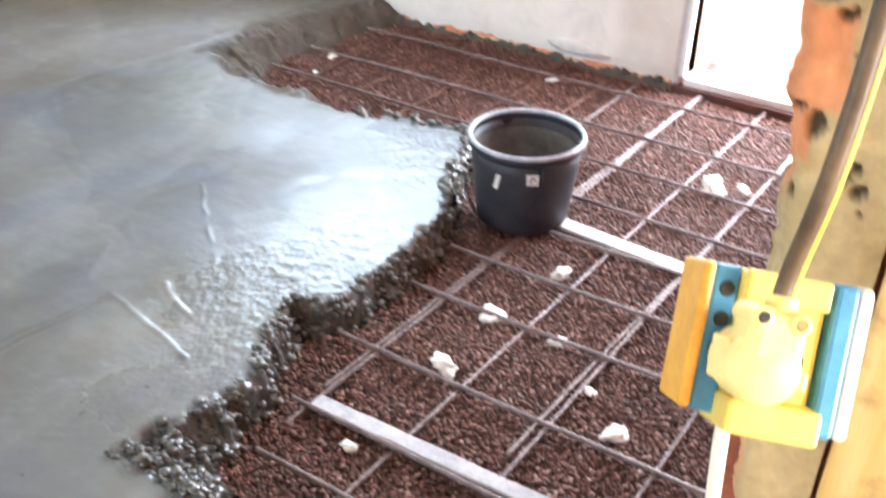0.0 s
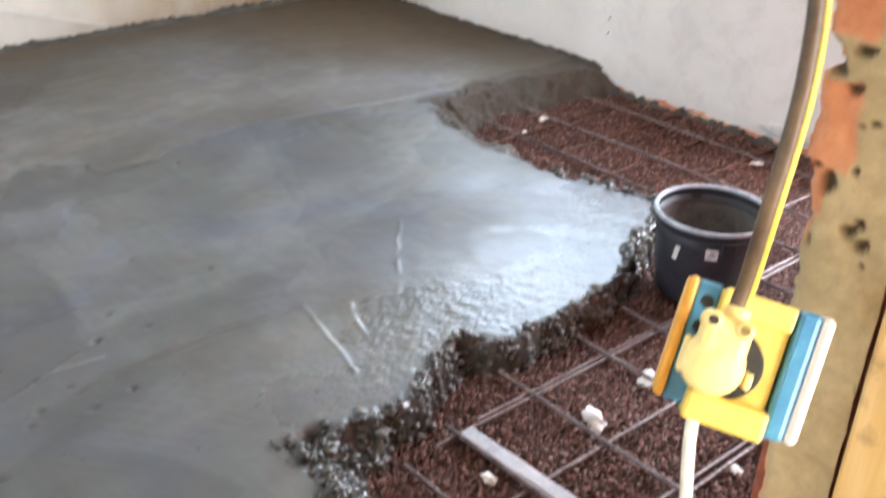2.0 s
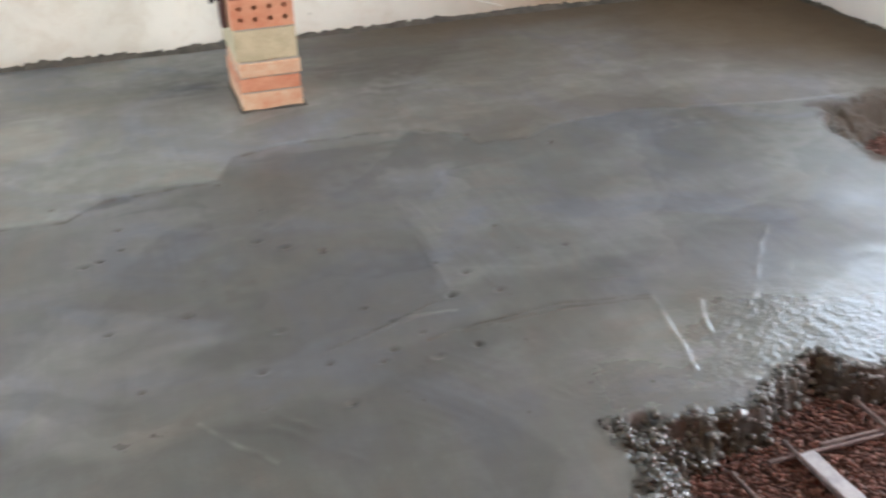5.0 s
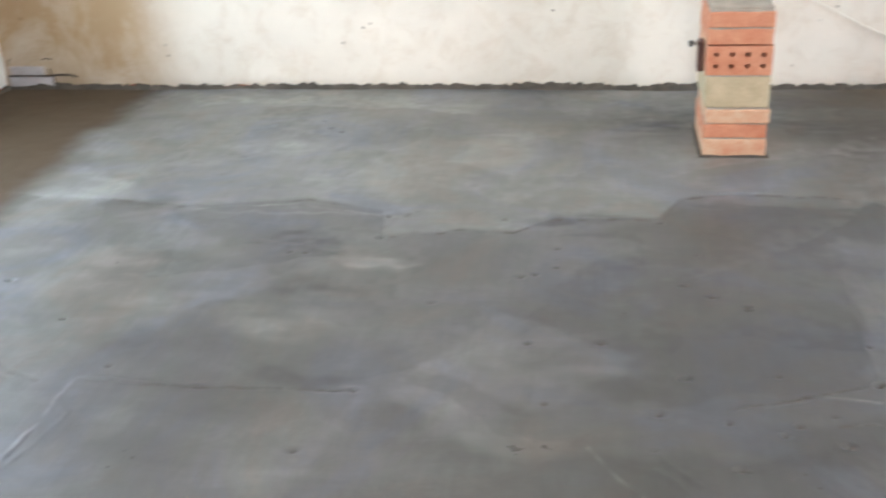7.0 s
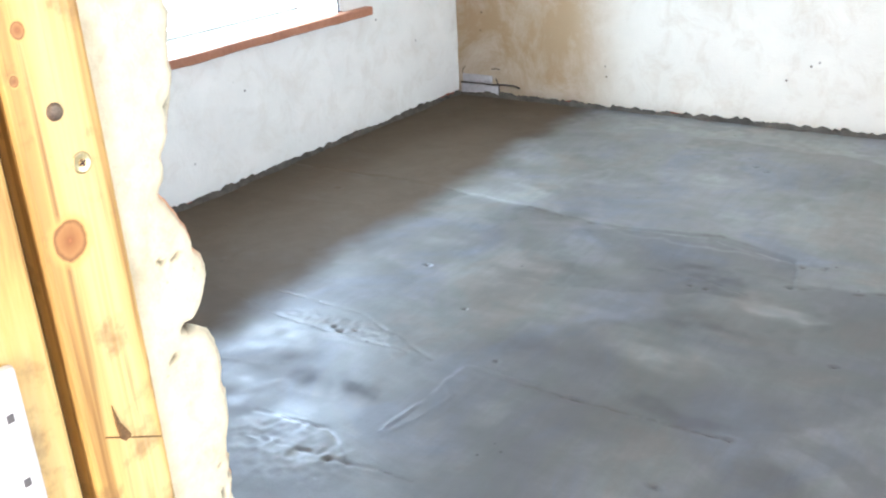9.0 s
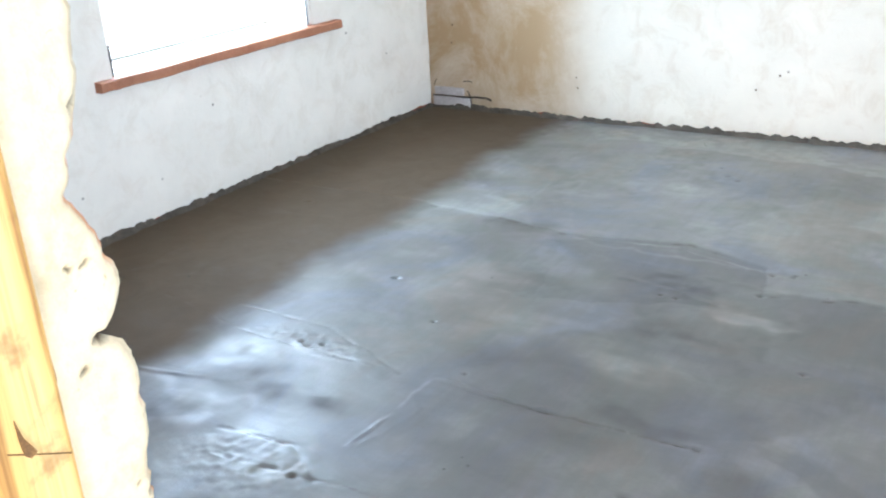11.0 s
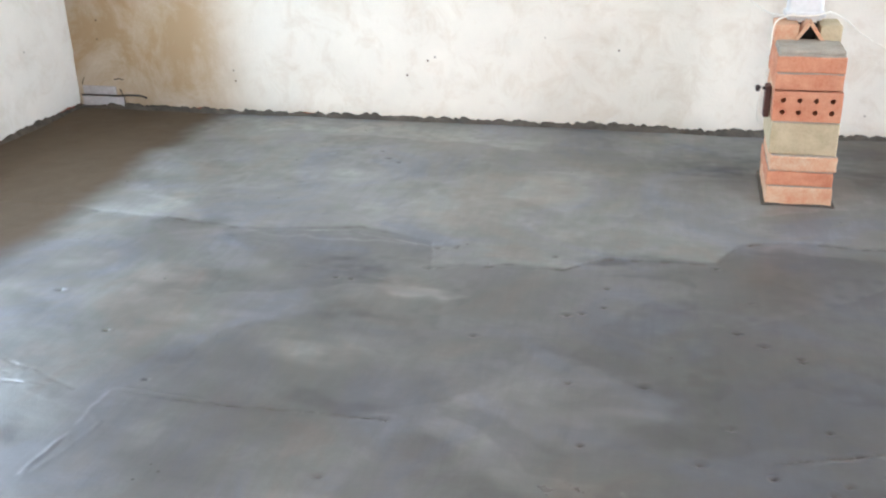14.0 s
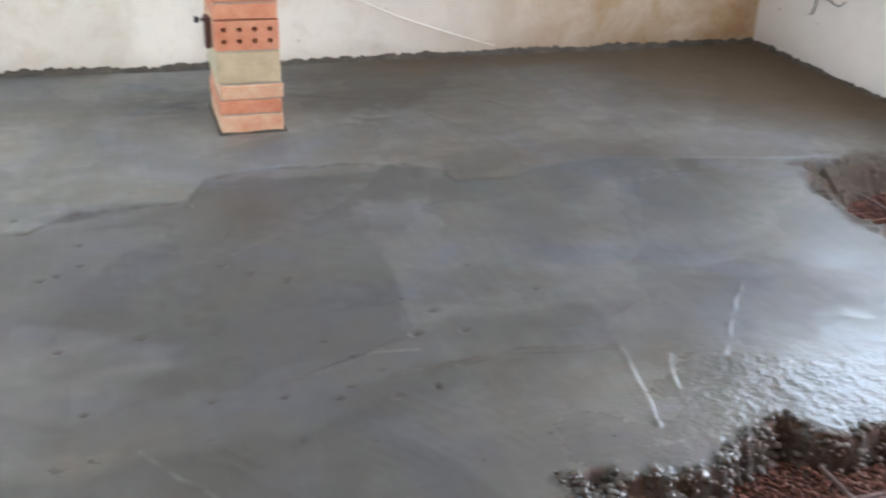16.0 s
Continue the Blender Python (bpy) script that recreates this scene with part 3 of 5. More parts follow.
# outer door: frame and dark sill
exit_door = structure(new("door_1"), "open outer doorway with a narrow white frame")
for lo, hi, mat, nm in (((RIGHT - 0.012, EXIT[1], EXIT[2]), (RIGHT + 0.10, EXIT[1] + 0.022, EXIT[3]), WHITE_FRAME, "frame_post"), ((RIGHT - 0.004, EXIT[1] + 0.0225, EXIT[2] - 0.06), (RIGHT + 0.06, EXIT[1] + 0.045, EXIT[3]), GREY_FRAME, "frame_post"),
                        ((RIGHT - 0.012, EXIT[0], EXIT[2]), (RIGHT + 0.10, EXIT[0] + 0.03, EXIT[3]), WHITE_FRAME, "frame_post"), ((RIGHT - 0.012, EXIT[0], EXIT[2] - 0.03), (RIGHT + 0.12, EXIT[1], EXIT[2]), WHITE_FRAME, "frame_sill"),
                        ((RIGHT - 0.03, EXIT[0], -0.13), (RIGHT + 0.30, EXIT[1] + 0.04, EXIT[2] - 0.031), BROWN_BOX, "threshold")):
    part(nm, box(bmesh.new(), lo, hi, 0.003), mat, exit_door)

# window: frame and painted sill
window = structure(new("window_1"), "window opening with a red-brown painted sill")


def sill_board(y0, y1, z0, z1, wall, out):
    """A painted board with soft, chipped edges."""
    bm = bmesh.new()
    secs = []
    for y in np.linspace(y0, y1, 60):
        w = 0.004 * float(lattice_noise(y, 0.0, 0.12, 7)) + 0.002 * float(lattice_noise(y, 0.3, 0.03, 8))
        a, b, o = z0 + w, z1 + 0.6 * w, 0.045 + w
        secs.append([bm.verts.new((wall + out * c, y, z)) for c, z in ((-0.02, a), (o - 0.004, a), (o, a + 0.005), (o, b - 0.005), (o - 0.005, b), (-0.02, b))])
    for a, b in zip(secs, secs[1:]):
        for k in range(6):
            bm.faces.new((a[k], b[k], b[(k + 1) % 6], a[(k + 1) % 6]))
    bm.faces.new(secs[0])
    bm.faces.new(secs[-1][::-1])
    return bm


part("window_sill", sill_board(3.195, 4.715, 0.615, 0.657, LEFT, 1), SILL, window, "red-brown painted sill board, chipped")
window_r = structure(new("window_2"), "window opening with a red-brown painted sill")
part("window_sill", sill_board(2.88, 5.09, 0.645, 0.690, RIGHT, -1), SILL, window_r, "red-brown painted sill board, chipped")
part("sill_bed", box(bmesh.new(), (RIGHT + 0.021, WIN_R[0], WIN_R[2] - 0.044), (RIGHT + 0.32, WIN_R[1], WIN_R[2] - 0.006)), PLASTER, window_r)
for y0, y1, z0, z1 in ((WIN_R[0] - 0.004, WIN_R[0] + 0.012, WIN_R[2], WIN_R[3]), (WIN_R[1] - 0.012, WIN_R[1] + 0.004, WIN_R[2], WIN_R[3]), (WIN_R[0], WIN_R[1], WIN_R[3] - 0.012, WIN_R[3] + 0.004)):
    part("reveal_plaster", box(bmesh.new(), (RIGHT + 0.003, y0, z0), (RIGHT + 0.32, y1, z1)), PLASTER, window_r)
part("sill_bed", box(bmesh.new(), (LEFT - 0.44, WIN[0], WIN[2] - 0.044), (LEFT - 0.021, WIN[1], WIN[2] - 0.006)), PLASTER, window)
for y0, y1, z0, z1 in ((WIN[0] + 0.013, WIN[0] + 0.05, WIN[2], WIN[3] - 0.013), (WIN[1] - 0.05, WIN[1] - 0.013, WIN[2], WIN[3] - 0.013), (WIN[0] + 0.051, WIN[1] - 0.051, WIN[3] - 0.06, WIN[3] - 0.013), (WIN[0] + 0.051, WIN[1] - 0.051, WIN[2], WIN[2] + 0.04)):
    part("window_frame", box(bmesh.new(), (LEFT - 0.36, y0, z0), (LEFT - 0.30, y1, z1), 0.004), WHITE_FRAME, window)
for y in (WIN[0] + 0.02, WIN[1] - 0.02):
    part("frame_gap", box(bmesh.new(), (LEFT - 0.012, y - 0.004, WIN[2] - 0.006), (LEFT - 0.004, y + 0.004, WIN[2] + 0.12)), DARK_MORTAR, window)

# front wall with the doorway in which the camera stands
front = structure(boxes("wall_front", BRICK_DARK, ((LEFT - 0.45, 0.86, -0.4), (DOOR_L - 0.03, FRONT_L - 0.045, CEILING)), ((DOOR_R + 0.02, 0.80, -0.4), (RIGHT + 0.33, FRONT_R - 0.02, CEILING)),
                        ((DOOR_L - 0.02, 0.86, 2.06), (DOOR_R + 0.02, 1.06, CEILING))), "brick wall with a rough doorway")
structure(boxes("ceiling", PLASTER, ((LEFT - 0.45, -1.8, CEILING), (RIGHT + 0.4, BACK + 0.3, CEILING + 0.15))), "plain plaster ceiling")
hall = structure(boxes("hall_wall", PLASTER, ((0.0, -1.75, -0.3), (0.1, 0.86, CEILING)), ((3.5, -1.75, -0.3), (3.6, 0.80, CEILING)), ((0.1, -1.75, -0.3), (1.66, -1.6, CEILING)), ((2.64, -1.75, -0.3), (3.5, -1.6, CEILING)),
                       ((1.66, -1.75, 2.1), (2.64, -1.6, CEILING)), ((1.66, -1.75, -0.3), (2.64, -1.6, 0.2))), "plain plaster walls of the hall behind the doorway")
structure(boxes("hall_floor", CEMENT, ((0.1, -1.6, -0.3), (3.5, 0.85, -0.12))), "bare cement floor of the hall")
structure(boxes("ground", GROUND, ((-400, -400, -0.75), (400, 400, -0.45))), "pale dry sandy ground outside in the sun")
structure(boxes("floor", EARTH, ((LEFT - 0.02, 0.86, -0.4), (RIGHT + 0.02, BACK + 0.02, BASE))), "bare brown ground below the slab")


def rough_reveal(name, x, out, y_in, edge, mat, parent, seed, bricks=(), pits=(), trace=0.0):
    """The broken plaster of a doorway's reveal: from y_in to a ragged edge given by (z, y) pairs, then round the corner.
    bricks, pits: (y, z, half width, half height) of places where the render is off or hollow; trace: brick showing along the edge."""
    zs = np.concatenate([np.arange(-0.12, 0.80, 0.012), np.arange(0.80, 1.50, 0.0032), np.arange(1.50, 2.06, 0.012)])
    ys = np.concatenate([np.arange(y_in, 1.225 if out > 0 else 1.085, 0.0032), [9.1, 9.25, 9.6, 10.2, 11.0]])
    z, s = np.meshgrid(zs, ys, indexing="ij")
    e = np.interp(z, [q[0] for q in edge], [q[1] for q in edge]) + 0.0022 * lattice_noise(z, z, 0.021, seed) + 0.0022 * lattice_noise(z, z, 0.009, seed + 1)
    e = e + 0.0035 * np.abs(lattice_noise(z, z, 0.035, seed + 6)) - 0.0015
    b = np.maximum(s - 9.0, 0.0)
    y = np.where(b > 0, e - 0.012 * np.minimum(b, 0.3) - 0.01 * b, np.minimum(s, e))
    wy_, wz_ = y + 0.004 * lattice_noise(y, z, 0.012, seed + 7), z + 0.004 * lattice_noise(y, z, 0.014, seed + 8)
    brick, pit = np.zeros_like(z), np.zeros_like(z)
    for cy, cz, ry, rz in bricks:
        brick = np.maximum(brick, ease((1.15 - np.maximum(abs(wy_ - cy) / ry, abs(wz_ - cz) / rz)) / 0.22))
    brick = np.maximum(brick, trace * ease((y - e + 0.007) / 0.004) * ease(2.2 * lattice_noise(y, z, 0.045, seed + 9)))
    for cy, cz, ry, rz in pits:
        pit = np.maximum(pit, ease((1.1 - np.hypot((wy_ - cy) / ry, (wz_ - cz) / rz)) / 0.4))
    worn_off = ease((lattice_noise(y, z, 0.020, seed + 4) - 0.55) / 0.3)
    lump = 0.0022 * lattice_noise(y, z, 0.05, seed + 2) + 0.0012 * lattice_noise(y, z, 0.014, seed + 3) - 0.002 * worn_off
    xx = x + out * (lump - 0.0022 * brick - 0.007 * pit) - out * (0.009 * ease((y - e + 0.010) / 0.010) * (b == 0) + 0.009 * (b > 0) + 0.06 * b)
    ob = grid_mesh(name, z, s, (xx, y, z), mat, values=(("brick", brick), ("pit", pit)))
    ob.parent = parent
    return ob


rough_reveal("reveal_plaster", DOOR_L, 1, 1.122, ((-0.2, 1.195), (0.92, 1.191), (0.969, 1.190), (1.004, 1.196), (1.038, 1.197), (1.071, 1.197), (1.088, 1.189), (1.096, 1.176), (1.100, 1.167), (1.104, 1.177), (1.115, 1.194), (1.144, 1.199), (1.163, 1.190), (1.191, 1.181), (1.211, 1.171), (1.23, 1.177), (1.29, 1.196), (1.35, 1.203), (2.1, 1.205)), CEMENT_PALE, front, 100,
             pits=((1.172, 1.100, 0.012, 0.0050), (1.166, 1.166, 0.007, 0.0016), (1.155, 1.162, 0.003, 0.0014), (1.190, 0.952, 0.007, 0.004), (1.176, 0.966, 0.006, 0.002), (1.150, 1.083, 0.003, 0.002), (1.185, 1.275, 0.003, 0.003), (1.172, 0.94, 0.002, 0.005)), trace=0.8)
rough_reveal("reveal_plaster", DOOR_R, -1, 0.978, ((-0.2, 1.02), (0.78, 1.025), (0.9, 1.03), (1.0, 1.038), (1.127, 1.045), (1.162, 1.046), (1.195, 1.049), (1.210, 1.054), (1.253, 1.055), (1.27, 1.058), (1.278, 1.049), (1.289, 1.051), (1.296, 1.061), (1.35, 1.063), (2.1, 1.064)), REVEAL, front, 120,
             bricks=((1.047, 1.315, 0.023, 0.018), (1.036, 1.325, 0.014, 0.010), (1.044, 1.241, 0.021, 0.030), (1.044, 1.194, 0.012, 0.018), (1.050, 1.392, 0.026, 0.050), (1.030, 0.855, 0.016, 0.035)),
             pits=((1.027, 1.290, 0.008, 0.004), (1.044, 1.279, 0.009, 0.0035), (1.022, 1.346, 0.003, 0.006), (1.032, 1.266, 0.004, 0.005), (1.024, 1.268, 0.002, 0.005), (1.012, 1.247, 0.008, 0.0016), (1.033, 1.199, 0.006, 0.007), (1.045, 1.209, 0.006, 0.003), (1.012, 1.174, 0.007, 0.005), (0.999, 1.167, 0.004, 0.006), (1.017, 1.214, 0.002, 0.004), (0.996, 1.150, 0.003, 0.002), (1.038, 1.156, 0.002, 0.006), (1.007, 1.182, 0.004, 0.004), (1.02, 1.08, 0.006, 0.004), (1.03, 1.0, 0.004, 0.006)), trace=0.7)

# ---- wooden door posts ----


def post_board(name, lo, hi, mat, parent, bow=0.002):
    bm = bmesh.new()
    box(bm, lo, hi, 0.004)
    bmesh.ops.bisect_plane(bm, geom=list(bm.verts) + list(bm.edges) + list(bm.faces), plane_co=(0, 0, 1.2), plane_no=(0, 0, 1))
    for v in bm.verts:
        v.co.x += bow * math.sin(v.co.z * 2.1)
    return part(name, bm, mat, parent)


post = thing("door_post", (1.0, 1.05, -0.12), "yellow pine door post with knots, nail and screw", "door post")
post_board("face_board", (DOOR_L - 0.05, 1.056, -0.12), (DOOR_L + 0.004, 1.1215, 2.06), WOOD_LEFT, post)
post_board("rebate_board", (DOOR_L - 0.05, 0.93, -0.12), (DOOR_L + 0.006, 1.044, 2.06), WOOD_LEFT, post, 0.001)
post_board("backing_board", (DOOR_L - 0.06, 0.90, -0.12), (DOOR_L - 0.051, 1.117, 2.06), WOOD_LEFT, post, 0.0)
part("rebate_groove", box(bmesh.new(), (DOOR_L - 0.045, 1.0445, -0.12), (DOOR_L - 0.016, 1.0555, 2.06)), BROWN_BOX, post, "dark groove between the boards")
to_x = Matrix.Rotation(radians(90), 4, "Y")
bm = bmesh.new()
lathe(bm, ((0.0, 0.0022), (0.0035, 0.0021), (0.0058, 0.0014), (0.0064, 0.0), (0.0064, -0.004)), 20)
bmesh.ops.transform(bm, matrix=Matrix.Translation((DOOR_L + 0.0045, 1.087, 1.297)) @ to_x, verts=bm.verts)
part("nail", bm, NAIL, post, "rusty nail head", True)
bm = bmesh.new()
lathe(bm, ((0.0022, -0.001), (0.0030, 0.0006), (0.0064, 0.0010), (0.0078, 0.0002), (0.0078, -0.004)), 24)
for a in (0.4, 0.4 + math.pi / 2):
    box(bm, (-0.0026, -0.0006, 0.0001), (0.0026, 0.0006, 0.0008), turn=Matrix.Rotation(a, 4, "Z"))
bmesh.ops.transform(bm, matrix=Matrix.Translation((DOOR_L + 0.0048, 1.099, 1.259)) @ to_x, verts=bm.verts)
screw = part("screw", bm, ZINC, post, "bright countersunk screw")
bm = bmesh.new()
for a in (0.4, 0.4 + math.pi / 2):
    box(bm, (-0.0027, -0.0005, 0.0010), (0.0027, 0.0005, 0.0013), turn=Matrix.Rotation(a, 4, "Z"))
bmesh.ops.transform(bm, matrix=Matrix.Translation((DOOR_L + 0.0048, 1.099, 1.259)) @ to_x, verts=bm.verts)
part("slot", bm, BROWN_BOX, screw)
# a splintered chip and the saw cut where the board was pieced
bm = bmesh.new()
ring = [(1.0812, 1.078), (1.0822, 1.074), (1.0850, 1.062), (1.0890, 1.054), (1.0925, 1.047), (1.0870, 1.044), (1.0830, 1.048), (1.0815, 1.060)]
low_ring, top_ring = [[bm.verts.new((DOOR_L + lift, y, z)) for y, z in ring] for lift in (0.002, 0.0062)]
bm.faces.new(top_ring)
for i in range(8):
    bm.faces.new((low_ring[i], low_ring[i - 1], top_ring[i - 1], top_ring[i]))
part("splinter", bm, CHIP, post, "dark splintered chip in the wood")
part("saw_cut", tube(bmesh.new(), [(DOOR_L + 0.0052, 1.071, 1.056), (DOOR_L + 0.0052, 1.094, 1.043), (DOOR_L + 0.0052, 1.118, 1.030)], 0.0006, 6), CHIP, post)

post = thing("door_post", (2.2, 0.92, -0.12), "yellow pine door post with flowing grain", "door post")
post_board("face_board", (DOOR_R - 0.006, 0.905, -0.12), (DOOR_R + 0.05, 0.974, 2.06), WOOD_RIGHT, post)
post_board("rebate_board", (DOOR_R - 0.004, 0.80, -0.12), (DOOR_R + 0.05, 0.898, 2.06), WOOD_RIGHT, post)

# white plate on the left post's outer board
plate = thing("switch_plate", (DOOR_L + 0.01, 1.0, 1.1), "white plastic plate fixed to the door post", "plate")
part("cover", box(bmesh.new(), (DOOR_L + 0.0062, 0.945, 1.00), (DOOR_L + 0.016, 1.014, 1.149), 0.004), WHITE_FRAME, plate)
for z in (1.112, 1.062):
    part("mark", box(bmesh.new(), (DOOR_L + 0.0157, 0.999, z), (DOOR_L + 0.0165, 1.004, z + 0.006)), INK, plate)

# ---- slab ----
EDGE = [(2.42, 0.9), (2.42, 1.72), (2.44, 1.84), (2.39, 1.92), (2.38, 2.0), (2.47, 2.13), (2.465, 2.30), (2.53, 2.29), (2.70, 2.23), (2.85, 2.24), (2.95, 2.31), (3.08, 2.37), (3.17, 2.27), (3.41, 2.26), (3.6, 2.28),
        (3.79, 2.33), (3.84, 2.40), (4.12, 2.49), (4.19, 2.55), (4.15, 2.72), (4.11, 2.9), (4.10, 3.13), (4.09, 3.35), (4.11, 3.58), (4.22, 3.78), (4.40, 3.82), (4.62, 3.80), (5.0, 3.70), (5.4, 3.60)]
OPEN = EDGE + [(5.4, 0.9)]
JOINT = [(-1.7, 4.05), (-0.9, 4.08), (-0.3, 4.03), (0.1, 3.99), (0.49, 4.08), (0.80, 3.97), (0.85, 3.77), (1.11, 3.83), (1.31, 3.82), (1.44, 3.95), (1.82, 3.96), (1.90, 4.15), (2.08, 4.22), (2.43, 4.19), (2.64, 4.14), (2.76, 4.05), (2.79, 3.93), (3.0, 3.93), (3.12, 4.02), (3.52, 4.04), (4.16, 3.88), (5.3, 3.8)]
# trowel marks: broken line, height (below zero: a groove), width
MARKS = [([(0.185, 2.79), (0.55, 2.785), (0.97, 2.80)], -0.0035, 0.007), ([(0.20, 2.80), (0.55, 2.80), (0.85, 2.79)], 0.003, 0.014), ([(0.185, 2.79), (0.18, 2.6), (0.17, 2.40)], 0.0025, 0.009),
         ([(0.24, 2.64), (0.22, 2.5), (0.18, 2.38)], 0.0015, 0.010), ([(-1.03, 2.87), (-0.58, 2.78), (-0.28, 2.77), (-0.02, 2.78)], -0.003, 0.006), ([(-0.72, 2.93), (-0.31, 2.92), (0.08, 2.77)], -0.0025, 0.006),
         ([(-0.13, 2.21), (0.14, 2.24), (0.37, 2.27)], -0.003, 0.007), ([(2.36, 3.85), (2.35, 3.38), (2.33, 2.95)], 0.0028, 0.012), ([(2.40, 3.55), (2.44, 3.1), (2.46, 2.95)], 0.002, 0.010), ([(2.33, 2.95), (2.14, 2.88), (1.93, 2.80)], -0.0025, 0.006),
         ([(2.20, 2.76), (2.34, 2.785), (2.60, 2.80), (2.84, 2.75)], -0.003, 0.005), ([(2.30, 2.765), (2.60, 2.775), (2.83, 2.735)], -0.0025, 0.005), ([(2.845, 2.75), (2.81, 2.58), (2.77, 2.40)], 0.004, 0.004),
         ([(0.05, 3.97), (0.45, 4.03), (0.80, 3.94)], 0.004, 0.009), ([(-0.1, 3.92), (0.3, 3.86), (0.9, 3.80)], 0.002, 0.02),
         ([(0.35, 3.71), (0.60, 3.66), (0.82, 3.60)], 0.005, 0.022), ([(-1.5, 3.9), (-1.21, 3.87)], 0.004, 0.008), ([(2.88, 4.75), (3.05, 4.45), (3.15, 4.2)], 0.0025, 0.012), ([(3.2, 4.9), (3.5, 4.4)], 0.0025, 0.012), ([(3.0, 2.95), (2.85, 2.85), (2.72, 2.88)], 0.003, 0.02),
         ([(1.75, 2.55), (1.93, 2.35), (2.0, 2.1)], 0.002, 0.012), ([(1.45, 2.62), (1.2, 2.72), (0.97, 2.80)], 0.0025, 0.03), ([(-0.4, 2.5), (-0.75, 2.42)], 0.003, 0.012), ([(1.59, 2.617), (1.66, 2.52), (1.738, 2.427)], 0.003, 0.007), ([(1.754, 2.62), (1.80, 2.55), (1.849, 2.503)], 0.0022, 0.012), ([(2.033, 2.82), (2.168, 2.883), (2.317, 2.87)], 0.003, 0.007), ([(-0.2, 2.31), (0.05, 2.34), (0.2, 2.24)], -0.003, 0.006), ([(3.097, 2.631), (3.25, 2.82), (3.396, 2.992)], 0.0026, 0.004), ([(2.955, 2.679), (2.92, 2.6), (2.895, 2.523)], 0.004, 0.009)]
DENTS = [(1.268, 3.923), (1.405, 3.508), (1.36, 3.49), (1.47, 3.56), (0.972, 2.80), (0.835, 3.926), (0.905, 3.935), (0.842, 3.757), (2.465, 2.927), (2.138, 2.878), (1.934, 2.746), (1.944, 2.57), (2.344, 3.135), (2.78, 4.036), (2.33, 2.947),
         (3.044, 3.858), (1.82, 3.93), (1.95, 3.40), (2.05, 3.32), (2.1, 2.75), (2.2, 2.68), (1.75, 2.62), (2.31, 2.70), (-1.21, 3.867), (0.25, 2.86), (0.13, 2.23), (-0.35, 3.35), (0.55, 3.62), (1.1, 3.3), (1.62, 3.1), (0.3, 5.0), (0.42, 4.85), (0.36, 4.9), (2.6, 3.3), (2.75, 3.1), (0.844, 3.757), (0.908, 3.951), (1.468, 3.701), (1.873, 3.467), (1.926, 3.677), (2.048, 3.341), (2.332, 2.952), (2.082, 2.967), (2.062, 2.709), (1.766, 2.77), (1.478, 2.788), (1.413, 3.081), (1.84, 2.936), (2.195, 2.8), (2.312, 2.69), (0.883, 2.541), (0.606, 3.618), (3.053, 3.872), (2.411, 3.056), (-0.029, 3.112), (-0.331, 2.805), (-0.29, 2.79), (-0.25, 2.815)]
STEP = 0.0066
gx, gy = np.meshgrid(np.arange(LEFT - 0.02, RIGHT + 0.03, STEP), np.arange(1.0, BACK + 0.02, STEP), indexing="ij")
open_part = inside(gx, gy, OPEN)
wobble = 0.014 * lattice_noise(gx, gy, 0.07, 201) + 0.010 * lattice_noise(gx, gy, 0.025, 202)
away = line_distance(gx, gy, EDGE) * np.where(open_part, 1.0, -1.0) + wobble
slope = 0.055 + 0.17 * ease((2.78 - gx) / 0.25) + 0.06 * ease((gy - 2.5) / 0.3) + 0.16 * ease((gy - 3.4) / 0.25)
fall = ease(away / slope)
gz = 0.0035 * lattice_noise(gx, gy, 0.9, 203) + 0.0018 * lattice_noise(gx, gy, 0.28, 204) + 0.0006 * lattice_noise(gx, gy, 0.06, 205)
joint_y = np.interp(gx, [p[0] for p in JOINT], [p[1] for p in JOINT]) + 0.012 * lattice_noise(gx, gy, 0.08, 206)
beyond = ease((gy - joint_y) / 0.014)
gz += 0.0045 * beyond
grooves, ridges = np.zeros_like(gx), np.zeros_like(gx)
mx, my = gx + 0.0045 * lattice_noise(gx, gy, 0.09, 208) + 0.003 * lattice_noise(gx, gy, 0.03, 215), gy + 0.0045 * lattice_noise(gx, gy, 0.09, 216) + 0.003 * lattice_noise(gx, gy, 0.03, 220)
for line, h, w in MARKS:
    d = line_distance(mx, my, line) / max(0.7 * w, 0.0052)
    gz += 1.1 * h * np.exp(-d * d) * np.clip(0.62 + 0.85 * lattice_noise(gx, gy, 0.06, 207), 0.05, 1.3)
    if h < 0:
        grooves = np.maximum(grooves, np.exp(-d * d) * np.clip(0.65 + 0.6 * lattice_noise(gx, gy, 0.05, 217), 0, 1))
    elif w < 0.01:
        ridges = np.maximum(ridges, np.exp(-d * d) * np.clip(0.5 + 0.9 * lattice_noise(gx, gy, 0.04, 218), 0, 1))
for i, (x, y) in enumerate(DENTS):
    near = (abs(gx - x) < 0.06) & (abs(gy - y) < 0.06)
    d = np.hypot((gx[near] - x) / 1.5, gy[near] - y) / (0.0052 + 0.002 * (i % 3))
    gz[near] += -0.008 * np.exp(-d * d) + 0.0010 * np.exp(-((d - 2.0) / 0.7) ** 2)
rim_wet = ease((0.52 + away) / 0.45) * ease((gx - 2.30) / 0.35) * ease((3.15 - gy) / 0.5)
